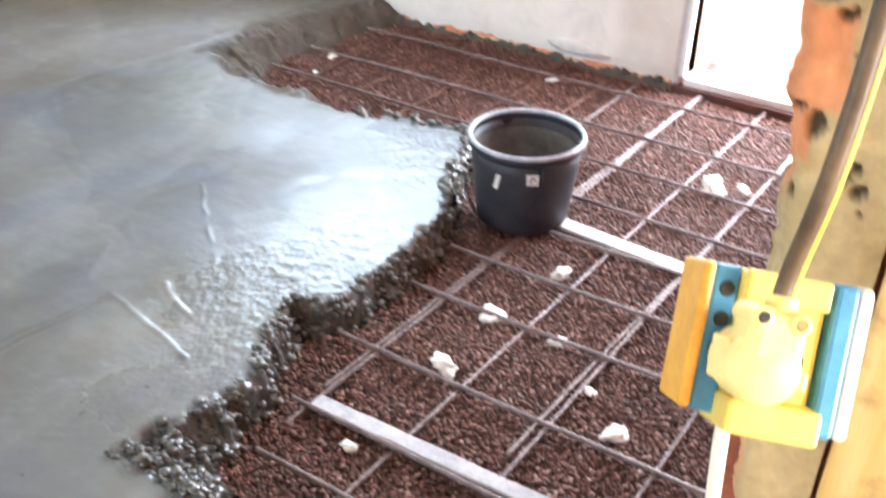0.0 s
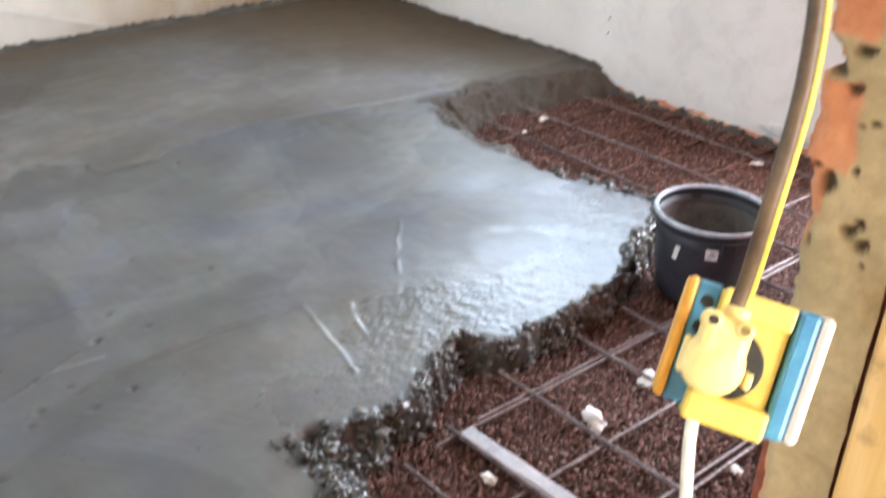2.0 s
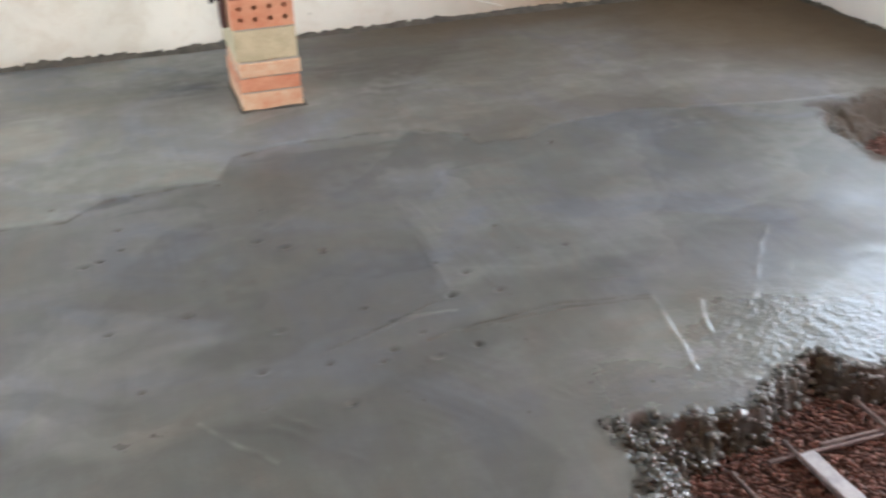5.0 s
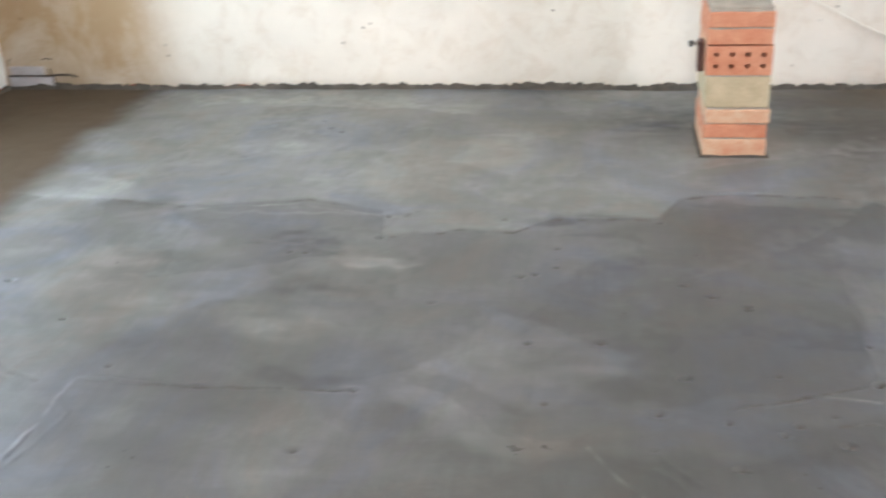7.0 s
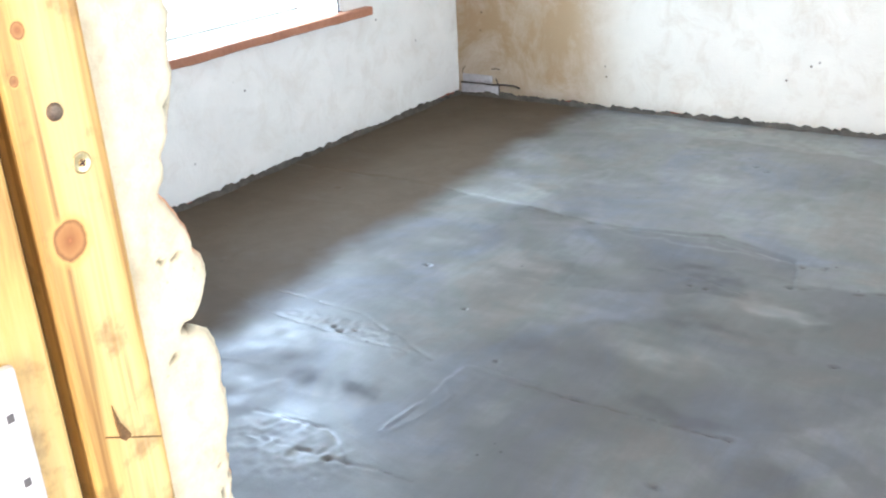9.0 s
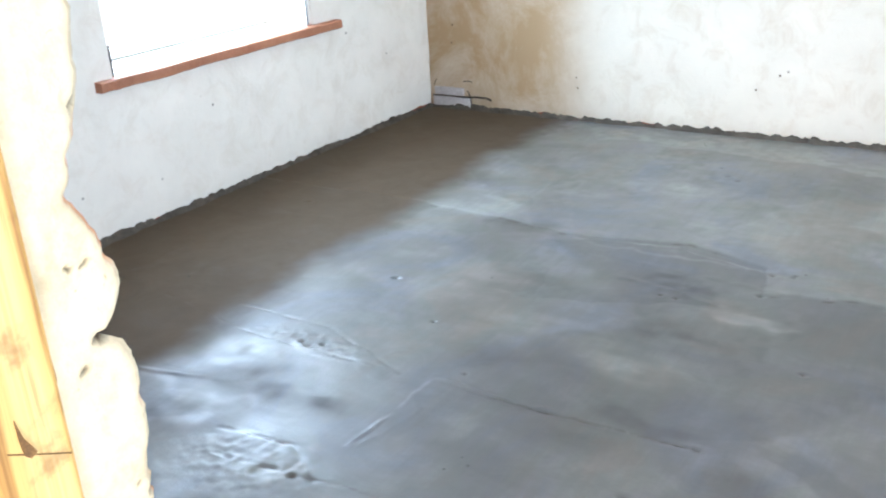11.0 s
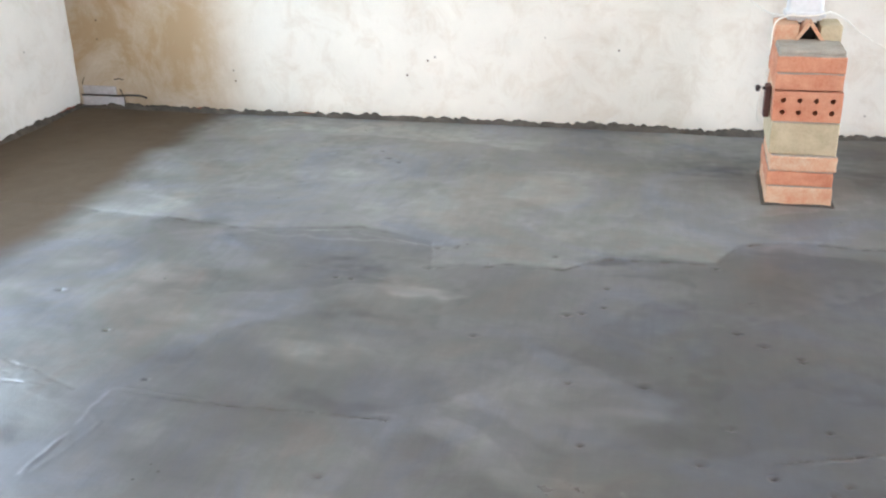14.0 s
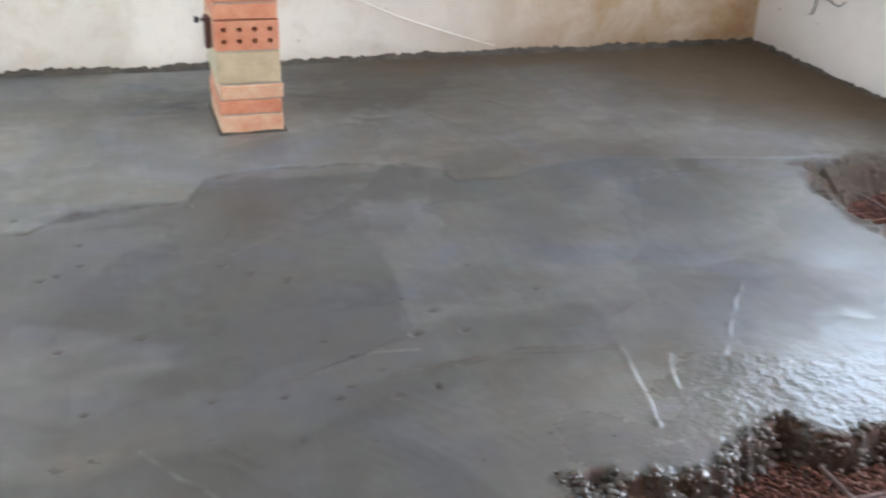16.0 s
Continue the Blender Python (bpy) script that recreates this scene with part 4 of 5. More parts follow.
wet = np.clip(0.95 * rim_wet + 0.25 * ease(1.25 - np.hypot((gx - 3.2) / 1.2, (gy - 2.55) / 0.6)) + 0.08 * ease(1.4 - np.hypot((gx + 0.05) / 0.5, (gy - 2.25) / 0.3)) + 0.05 * ease(1.5 - np.hypot((gx + 0.1) / 0.9, (gy - 3.0) / 1.2)), 0, 1)
gz += wet * (0.0007 * lattice_noise(gx + gy * 0.3, gy, 0.03, 208) + 0.0006 * lattice_noise(gx, gy, 0.019, 209))
trowelled = ease(1.25 - np.hypot((gx - 2.3) / 0.62, (gy - 2.5) / 0.26))
ripple = np.sin((gx * 0.79 + gy * 0.62) / 0.036 * 6.283 + 2.5 * lattice_noise(gx, gy, 0.12, 241))
gz += trowelled * 0.0012 * np.maximum(ripple, 0) ** 2 * np.clip(0.3 + lattice_noise(gx, gy, 0.09, 242), 0, 1)
blotch_left = ease(1.3 - np.hypot((gx - 0.0) / 0.22, (gy - 2.22) / 0.13)) + ease(1.2 - np.hypot((gx + 0.35) / 0.28, (gy - 2.82) / 0.06))
gz += np.clip(blotch_left, 0, 1) * (0.0022 * lattice_noise(gx, gy, 0.017, 221) + 0.0010 * lattice_noise(gx, gy, 0.035, 222))
rough_zone = ease((away + 0.03) / 0.05) * (1 - 0.55 * ease((gy - 3.1) / 0.3))
lumps = (1 - np.abs(lattice_noise(gx, gy, 0.075, 225))) ** 2 * 0.030 + np.abs(lattice_noise(gx, gy, 0.036, 210)) * 0.022 + np.abs(lattice_noise(gx, gy, 0.019, 211)) * 0.015 + lattice_noise(gx, gy, 0.0125, 212) * 0.006
holes = ease((lattice_noise(gx, gy, 0.085, 226) - 0.10) / 0.3) * 0.055
gz += -0.135 * fall + rough_zone * (lumps - 0.020 - holes) * (1 - 0.6 * ease((away - slope) / 0.05))
cell = lambda a: (a[:-1, :-1] + a[1:, :-1] + a[1:, 1:] + a[:-1, 1:]) / 4
crumb_and_shade = ease((away + 0.014) / 0.03) * np.clip(0.85 + 0.4 * lattice_noise(gx, gy, 0.03, 213), 0, 1)
# tone of the batches: places, and how much paler each one is
BATCHES = (([(1.35, 3.0), (1.75, 2.80), (2.05, 2.87), (2.32, 2.96), (2.36, 3.8), (1.9, 3.9), (1.5, 3.5)], -0.16), ([(0.66, 3.60), (0.95, 3.52), (1.0, 3.57), (0.72, 3.67)], 0.26), ([(-0.6, 3.3), (0.3, 3.05), (0.6, 3.4), (0.1, 3.85), (-0.5, 4.3), (-0.7, 3.9)], 0.18),
           ([(1.0, 2.8), (1.5, 2.58), (2.1, 2.62), (2.35, 2.2), (1.5, 1.6), (0.8, 2.1)], -0.18), ([(1.1, 2.88), (1.55, 2.76), (1.75, 3.05), (1.3, 3.22)], 0.2), ([(0.95, 4.45), (1.3, 4.35), (1.35, 4.62), (1.05, 4.75)], 0.25), ([(2.36, 3.8), (2.34, 3.0), (3.2, 3.0), (3.9, 3.4), (3.6, 3.85)], 0.12), ([(1.45, 3.78), (1.85, 3.95), (1.92, 4.14), (2.7, 4.1), (2.75, 3.9), (2.0, 3.75)], -0.22), ([(2.5, 4.3), (4.0, 4.2), (4.6, 5.0), (3.2, 5.2)], 0.14))
wx, wy = gx + 0.05 * lattice_noise(gx, gy, 0.2, 231) + 0.02 * lattice_noise(gx, gy, 0.06, 232), gy + 0.05 * lattice_noise(gx, gy, 0.2, 233) + 0.02 * lattice_noise(gx, gy, 0.06, 234)
tone = 0.33 + 0.34 * beyond + 0.16 * lattice_noise(gx, gy, 0.6, 214)
for shape, amount in BATCHES:
    deep = np.where(inside(wx, wy, shape), 1.0, -1.0) * line_distance(wx, wy, shape + shape[:1])
    tone = tone + 1.25 * amount * ease((deep + 0.02) / 0.05)
# overlapping trowel swaths: each has one crisp side, and is smoother or duller than the next
sheen = np.zeros_like(gx)
sw = np.random.RandomState(77)
for i in range(230):
    cx, cy = sw.uniform(LEFT, RIGHT), sw.uniform(1.3, BACK)
    ang = sw.normal(0.15, 0.5) + (1.2 if sw.rand() < 0.25 else 0.0)
    ln, wd, bend = sw.uniform(0.25, 0.75), sw.uniform(0.05, 0.20), sw.uniform(-0.35, 0.35)
    dt, dsh = sw.normal(0, 0.075), sw.normal(0, 0.22)
    i0, i1 = np.clip([int((cx - ln - 0.25 - gx[0, 0]) / STEP), int((cx + ln + 0.25 - gx[0, 0]) / STEP)], 0, gx.shape[0])
    j0, j1 = np.clip([int((cy - ln - 0.25 - 1.0) / STEP), int((cy + ln + 0.25 - 1.0) / STEP)], 0, gx.shape[1])
    if i1 <= i0 or j1 <= j0:
        continue
    win = (slice(i0, i1), slice(j0, j1))
    ax_, ay_ = wx[win] - cx, wy[win] - cy
    u = ax_ * math.cos(ang) + ay_ * math.sin(ang)
    v = -ax_ * math.sin(ang) + ay_ * math.cos(ang) + bend * u * u
    cover = ease((ln - np.abs(u)) / (0.35 * ln)) * ease((v + wd) / 0.012) * ease((wd - v) / (1.5 * wd))
    tone[win] += dt * cover
    sheen[win] += dsh * cover
    gz[win] += 0.0005 * cover
# pale milky smears, some painting wet sheen, and dark ones: place, half length, half width, turn, how pale, how smooth
SMEARS_AND_SHADOWS = ((0.86, 3.59, 0.15, 0.028, -0.22, 0.75, 0.5), (0.42, 3.97, 0.42, 0.020, 0.0, 0.4, 0.3), (-0.09, 4.45, 0.14, 0.04, 0.2, 0.5, 0.5), (-0.41, 3.62, 0.16, 0.10, 0.4, 0.45, 0.6), (-0.02, 3.50, 0.26, 0.10, -0.35, 0.38, 0.6), (-0.2, 3.32, 0.22, 0.09, 0.1, 0.4, 0.6),
          (0.71, 3.08, 0.10, 0.12, 0.7, 0.35, 0.5), (1.19, 4.73, 0.18, 0.12, 0.1, 0.4, 0.4), (0.12, 4.68, 0.25, 0.10, 0.25, 0.38, 0.5), (0.45, 3.22, 0.34, 0.13, -0.2, 0.3, 0.6), (0.10, 3.15, 0.25, 0.12, 0.0, 0.3, 0.6), (-0.36, 2.68, 0.26, 0.05, 0.05, 0.4, 0.25), (-0.05, 3.95, 0.30, 0.07, 0.5, 0.35, 0.5),
          (0.05, 2.24, 0.22, 0.09, 0.45, 0.55, 0.3), (1.62, 2.96, 0.22, 0.07, 0.2, 0.3, 0.3), (1.24, 4.62, 0.20, 0.26, 0.1, 0.28, 0.3), (0.25, 4.62, 0.26, 0.08, 0.3, 0.35, 0.4), (0.67, 3.14, 0.14, 0.10, 0.4, 0.3, 0.3), (0.33, 2.55, 0.30, 0.04, 1.3, 0.28, 0.4), (-0.45, 2.42, 0.35, 0.03, 0.05, 0.35, 0.5), (2.04, 4.22, 0.10, 0.06, 0.3, 0.3, 0.2),
          (0.56, 3.72, 0.24, 0.10, -0.1, -0.3, -0.6), (0.70, 3.40, 0.26, 0.13, -0.3, -0.32, -0.6), (1.49, 3.92, 0.20, 0.05, 0.0, -0.45, -0.4), (0.17, 3.58, 0.16, 0.06, -0.2, -0.3, -0.5), (-0.17, 4.02, 0.18, 0.06, 0.2, -0.3, -0.5), (-0.13, 2.53, 0.42, 0.075, 0.0, -0.4, -0.9), (0.80, 2.84, 0.18, 0.05, -0.25, -0.35, -0.5), (1.66, 3.92, 0.20, 0.07, 0.1, -0.35, -0.3),
          # the two wide ones near y 5.1 paint the pillar's shadow
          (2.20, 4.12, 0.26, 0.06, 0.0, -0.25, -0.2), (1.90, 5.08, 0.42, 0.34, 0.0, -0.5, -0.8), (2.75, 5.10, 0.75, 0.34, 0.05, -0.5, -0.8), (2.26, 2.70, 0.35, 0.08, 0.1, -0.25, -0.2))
for cx, cy, ln, wd, ang, dt, dsh in SMEARS_AND_SHADOWS:
    ax_, ay_ = wx - cx, wy - cy
    u, v = (ax_ * math.cos(ang) + ay_ * math.sin(ang)) / ln, (-ax_ * math.sin(ang) + ay_ * math.cos(ang)) / wd
    cover = ease(1.25 - np.hypot(u, v)) * np.clip(0.75 + 0.5 * lattice_noise(gx * 0.5, gy * 1.6, 0.06, 251), 0, 1)
    tone, sheen = tone + 0.8 * dt * cover, sheen + 0.7 * dsh * cover
# towards the far right the tone drops for the dimmer light there
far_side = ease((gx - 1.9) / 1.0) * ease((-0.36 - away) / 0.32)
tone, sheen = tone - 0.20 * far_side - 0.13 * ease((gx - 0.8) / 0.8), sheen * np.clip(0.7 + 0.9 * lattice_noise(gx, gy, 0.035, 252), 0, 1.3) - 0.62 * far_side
# paler beside the edge, painting the wet sheen seen there
tone += 0.3 * ease(1.2 - np.hypot((wx - 2.65) / 0.5, (wy - 2.4) / 0.32))
# highlights on the thin ridges are put in as paler tone
tone = np.clip(tone + 0.7 * ridges, 0, 1)
pit_tone = np.zeros_like(gx)
for i, (x, y) in enumerate(DENTS):
    pit_tone = np.maximum(pit_tone, np.exp(-(np.hypot((gx - x) / 1.4, gy - y) / 0.0066) ** 2))
# shade in grooves, dents and chips along the joint, painted with the dark mask
seam = np.exp(-((gy - joint_y + 0.004) / 0.007) ** 2) * ease(3.0 * lattice_noise(gx, gy, 0.05, 219) - 0.3)
crumb_and_shade = np.maximum(np.maximum(crumb_and_shade, 1.0 * pit_tone), np.maximum(0.9 * grooves, 0.95 * seam))
# shade painted brown into the floor: left wall strip and back right corner
brown_shade = ease((-0.58 - wx + 0.05 * (3.9 - gy)) / 0.26)
brown_shade = np.maximum(brown_shade, 0.9 * ease((wy - 4.95) / 0.5) * ease((gx - 1.6) / 1.6))
brown_shade = np.maximum(brown_shade, 1.0 * ease((1.2 - np.hypot((wx - 5.2) / 1.7, (wy - 5.3) / 1.9)) / 0.8))
# a fainter brown beyond the joint, on the right
brown_shade = np.maximum(brown_shade, 0.45 * beyond * ease((gx - 1.9) / 1.3))
# a hole stays where the brick pillar stands
pillar_here = (cell(gx) > 2.03) & (cell(gx) < 2.25) & (cell(gy) > 4.62) & (cell(gy) < 5.0)
slab = grid_mesh("concrete_slab", gx, gy, (gx, gy, gz), CONCRETE, (cell(gz) > -0.125) & ~pillar_here, values=(("wet", wet), ("brown_shade", brown_shade), ("tone", tone), ("sheen", np.clip(sheen, -0.8, 0.5)), ("mud", ease((away + 0.08 + 0.07 * lattice_noise(gx, gy, 0.11, 261) + 0.03 * lattice_noise(gx, gy, 0.035, 262)) / 0.12) * ease((gy - 3.0) / 0.25)), ("crumb_and_shade", np.clip(crumb_and_shade, 0, 1))))
structure(slab, "freshly trowelled wet grey concrete slab with a crumbling edge")

# ---- crumbs of concrete along the slab's edge ----


def scatter(name, places, sizes, mat, seed, squash=0.8, level=1):
    """Many small stones in one mesh."""
    rs = np.random.RandomState(seed)
    bm = bmesh.new()
    bmesh.ops.create_icosphere(bm, subdivisions=level, radius=1.0)
    bm.verts.ensure_lookup_table()
    v0 = np.array([v.co[:] for v in bm.verts])
    f0 = np.array([[v.index for v in f.verts] for f in bm.faces])
    bm.free()
    n = len(places)
    co = v0[None] * (1 + 0.28 * rs.uniform(-1, 1, (n, len(v0), 1))) * rs.uniform(0.75, 1.2, (n, 1, 3)) * np.array([1, 1, squash])
    ang = rs.uniform(0, 6.283, n)
    c, s = np.cos(ang)[:, None], np.sin(ang)[:, None]
    co = np.stack([co[..., 0] * c - co[..., 1] * s, co[..., 0] * s + co[..., 1] * c, co[..., 2]], -1) * np.asarray(sizes)[:, None, None] + np.asarray(places)[:, None, :]
    tri = (f0[None] + (np.arange(n) * len(v0))[:, None, None]).reshape(-1, 3)
    me = bpy.data.meshes.new(name)
    me.vertices.add(n * len(v0))
    me.vertices.foreach_set("co", co.astype(np.float32).reshape(-1))
    me.loops.add(tri.size)
    me.loops.foreach_set("vertex_index", tri.reshape(-1).astype(np.int32))
    me.polygons.add(len(tri))
    me.polygons.foreach_set("loop_start", np.arange(0, tri.size, 3, dtype=np.int32))
    me.polygons.foreach_set("use_smooth", np.ones(len(tri), bool))
    me.update(calc_edges=True)
    me.materials.append(mat)
    return new(name, me)


rs = np.random.RandomState(11)
spot = (away > -0.01) & (away < slope + 0.03) & (gz > -0.12) & (gy < 3.0)
sx, sy, sz = gx[spot], gy[spot], gz[spot]
pick = rs.permutation(len(sx))[:5000]
crumbs = scatter("concrete_crumbs", np.stack([sx[pick] + rs.uniform(-0.005, 0.005, len(pick)), sy[pick] + rs.uniform(-0.005, 0.005, len(pick)), sz[pick] + 0.001], -1), 0.0016 + 0.015 * rs.uniform(0, 1, len(pick)) ** 3.2, CRUMBS, 12, 0.6)
tagged(crumbs, "wet crumbs and grit along the broken slab edge", "concrete crumbs", kind="stuff")

# ---- clay pellets ----
px, py = np.meshgrid(np.arange(2.40, RIGHT - 0.005, 0.0098), np.arange(1.10, 3.95, 0.0098), indexing="ij")
px, py = px.reshape(-1) + rs.uniform(-0.0046, 0.0046, px.size), py.reshape(-1) + rs.uniform(-0.0046, 0.0046, px.size)
free = inside(px, py, OPEN) & (px < RIGHT - 0.004)
px, py = px[free], py[free]
ix, iy = ((px - gx[0, 0]) / STEP).round().astype(int).clip(0, gx.shape[0] - 1), ((py - 1.0) / STEP).round().astype(int).clip(0, gx.shape[1] - 1)
bare = gz[ix, iy] < -0.088
px, py = px[bare], py[bare]
pz = -0.094 + 0.008 * lattice_noise(px, py, 0.3, 301) + 0.004 * lattice_noise(px, py, 0.06, 302) + rs.uniform(-0.004, 0.004, len(px))
pellets = scatter("clay_pellets", np.stack([px, py, pz], -1), rs.uniform(0.0036, 0.0074, len(px)), PELLETS, 13, 0.85)
tagged(pellets, "bed of reddish-brown expanded clay pellets", "clay pellets", kind="stuff")

# ---- reinforcing mesh ----
rebar = thing("rebar_mesh", (3.4, 1.8, -0.09), "tied grid of ribbed steel bars on the pellets", "reinforcing mesh")


def rebar_bar(p, q, seed, r=0.0052, mat=STEEL):
    p, q = Vector(p), Vector(q)
    n = max(8, int((q - p).length / 0.011))
    pts = []
    for i in range(n + 1):
        w = p.lerp(q, i / n)
        s = (q - p).length * i / n
        pts.append(w + 0.006 * Vector(noise.noise_vector(Vector((s * 1.4, seed, 0)))) * (1 if i else 0.5) * Vector((1, 1, 0.4)).length / 1.5)
    return part("bar", tube(bmesh.new(), pts, r, 8, 0.0011), mat, rebar)


k = 0
for x, x2, y1 in ((2.695, 2.70, 2.12), (2.87, 2.875, 2.17), (3.13, 3.135, 2.24), (3.42, 3.43, 2.23), (3.64, 3.645, 2.24), (3.875, 3.895, 2.28), (4.12, 4.11, 2.47), (4.38, 4.37, 3.62), (4.635, 4.64, 3.62), (4.955, 4.975, 3.56)):
    k += 1
    rebar_bar((x2, 1.12, -0.070), (x, y1, -0.070), k)
for y, y2, x0 in ((1.385, 1.36, 2.66), (1.645, 1.60, 2.60), (1.665, 1.59, 3.0), (1.89, 1.80, 2.62), (2.125, 2.055, 2.80), (2.14, 2.06, 2.95), (2.345, 2.31, 4.08), (2.445, 2.42, 4.15), (2.68, 2.66, 4.20), (2.93, 2.90, 4.16), (3.19, 3.15, 4.16), (3.42, 3.40, 4.2)):
    k += 1
    rebar_bar((x0, y, -0.0805), (5.14, y2, -0.0805), k, 0.0046 if y > 2.4 else 0.0052, STEEL_BROWN if y > 2.4 else STEEL)

# ---- laths on the pellets ----


def lath(a, b, w, label, mat):
    a, b = Vector((*a, -0.083)), Vector((*b, -0.083))
    d = (b - a).normalized()
    side = Vector((-d.y, d.x, 0))
    bm = bmesh.new()
    secs = []
    n = 40
    for i in range(n + 1):
        c = a.lerp(b, i / n)
        hw = w / 2 * (1 + 0.07 * float(lattice_noise(i * 0.1, a.x, 0.2, 33)))
        secs.append([bm.verts.new(c + side * u + Vector((0, 0, z))) for u, z in ((-hw, 0), (hw, 0), (hw, 0.010), (hw - 0.004, 0.013), (-hw + 0.004, 0.013), (-hw, 0.010))])
    for p, q in zip(secs, secs[1:]):
        for j in range(6):
            bm.faces.new((p[j], p[(j + 1) % 6], q[(j + 1) % 6], q[j]))
    bm.faces.new(secs[0][::-1])
    bm.faces.new(secs[-1])
    return tagged(finish("lath", bm, mat), label, "lath", "laths under the mesh")


lath((2.895, 2.12), (2.93, 1.12), 0.046, "pale grey lath below the steel bars", LATH_GREY)
lath((3.955, 2.12), (3.89, 1.15), 0.055, "white dusty lath running out beside the bucket", LATH)

# ---- plaster chunks ----


def chunk(x, y, size, flat, seed):
    bm = bmesh.new()
    bmesh.ops.create_icosphere(bm, subdivisions=3, radius=1.0)
    for v in bm.verts:
        f = 1 + 0.65 * noise.noise(v.co * 1.3 + Vector((seed, 0, 0))) + 0.45 * noise.noise(v.co * 3.1 + Vector((0, seed, 0)))
        v.co = Vector((v.co.x * size * f, v.co.y * size * 0.7 * f, v.co.z * size * 0.7 * flat * f))
    low = min(v.co.z for v in bm.verts)
    bmesh.ops.transform(bm, matrix=Matrix.Translation((x, y, -0.092 - low * 0.5)) @ Matrix.Rotation(seed, 4, "Z"), verts=bm.verts)
    return tagged(finish("plaster_chunk", bm, RUBBLE, smooth=True), "broken lump of white plaster on the pellets", "rubble", "plaster lumps")


for i, (x, y, s, f) in enumerate(((3.43, 1.965, 0.042, 0.5), (3.71, 1.915, 0.028, 0.7), (3.43, 1.775, 0.026, 0.6), (3.185, 1.955, 0.036, 0.6), (4.44, 1.745, 0.050, 0.7), (3.20, 1.50, 0.034, 0.6), (2.83, 1.97, 0.020, 0.7), (4.50, 1.66, 0.024, 0.7), (4.63, 3.50, 0.022, 0.6), (4.95, 2.62, 0.022, 0.5), (3.30, 1.62, 0.02, 0.6), (4.45, 3.44, 0.016, 0.6))):
    chunk(x, y, s, f, 2.3 * i + 0.7)

# ---- bucket ----
bucket = thing("bucket", (3.918, 2.162, -0.064), "black plastic mortar bucket with pale rim edge and label", "bucket")
C = (3.918, 2.162, -0.064)
bm = bmesh.new()
rings = lathe(bm, ((0.134, 0.0), (0.139, 0.004), (0.150, 0.10), (0.161, 0.20), (0.166, 0.243), (0.161, 0.243), (0.155, 0.19), (0.141, 0.05), (0.132, 0.014)), 64, C)
bm.faces.new(rings[-1])
bm.faces.new(rings[0][::-1])
part("body", bm, BUCKET, bucket, "", True)
bm = bmesh.new()
lathe(bm, ((0.165, 0.240), (0.170, 0.238), (0.1735, 0.245), (0.1740, 0.262), (0.172, 0.266), (0.163, 0.266), (0.161, 0.262), (0.161, 0.240), (0.165, 0.240)), 64, C)
rim = part("rim", bm, BUCKET, bucket, "rolled black rim", True)
# top edge of the rim, paler than the body
bm = bmesh.new()
lathe(bm, ((0.1742, 0.2605), (0.1748, 0.265), (0.1725, 0.2705), (0.1665, 0.2715), (0.1615, 0.268), (0.1607, 0.2625)), 64, C)
part("pale_edge", bm, BUCKET_RIM, rim, "pale edge of the rim", True)
bm = bmesh.new()
lathe(bm, ((0.0, 0.055), (0.08, 0.052), (0.142, 0.060)), 48, C)
part("residue", bm, MORTAR, bucket, "dried mortar left inside", True)

bm = bmesh.new()
lathe(bm, ((0.1405, 0.058), (0.1465, 0.12), (0.1535, 0.19), (0.1565, 0.215)), 48, C)
part("dried_film", bm, DUST, bucket, "dusty film of dried mortar inside", True)


def wrapped(name, ang0, ang1, z0, z1, lift, mat, lean=0.0):
    bm = bmesh.new()
    rows = []
    for i in range(9):
        a = ang0 + (ang1 - ang0) * i / 8
        col = []
        for z in (z0, z1):
            r = 0.139 + (z - 0.004) * 0.112 + lift
            aa = a + lean * (z - z0)
            col.append(bm.verts.new((C[0] + r * math.cos(aa), C[1] + r * math.sin(aa), C[2] + z)))
        rows.append(col)
    for p, q in zip(rows, rows[1:]):
        bm.faces.new((p[0], q[0], q[1], p[1]))
    return bm


facing = math.atan2(0.856 - C[1], 1.598 - C[0])
label = part("label", wrapped("label", facing + 0.02, facing + 0.24, 0.178, 0.214, 0.0012, PAPER), PAPER, bucket, "white paper label")
for z0, z1, a0, a1 in ((0.200, 0.207, 0.10, 0.17), (0.192, 0.196, 0.06, 0.20), (0.185, 0.188, 0.06, 0.14)):
    part("print_bar", wrapped("bar", facing + a0, facing + a1, z0, z1, 0.0020, INK), INK, label)
part("splash", wrapped("splash", facing - 0.62, facing - 0.52, 0.15, 0.20, 0.0014, RUBBLE, 1.6), RUBBLE, bucket, "smear of dried white mortar")
# ears for the wire handle and the wire lying on the rim
for a in (0.9, 0.9 + math.pi):
    bm = bmesh.new()
    box(bm, (-0.012, -0.02, -0.02), (0.012, 0.02, 0.02), 0.004, Matrix.Translation((C[0] + 0.171 * math.cos(a), C[1] + 0.171 * math.sin(a), C[2] + 0.225)) @ Matrix.Rotation(a, 4, "Z"))
    part("ear", bm, BUCKET, bucket)

# ---- brick pillar with a pipe ----
PX, PY = 2.013, 4.60
pillar = thing("brick_pillar", (PX + 0.125, PY + 0.4, 0), "small stacked pillar of orange bricks against the wall", "brick pillar")


def worn(bm, amount, seed, cuts=2):
    bmesh.ops.subdivide_edges(bm, edges=[e for e in bm.edges if e.calc_length() > 0.03], cuts=cuts, use_grid_fill=True)
    for v in bm.verts:
        v.co += amount * Vector(noise.noise_vector(v.co * 28 + Vector((seed, seed, 0))))
    return bm


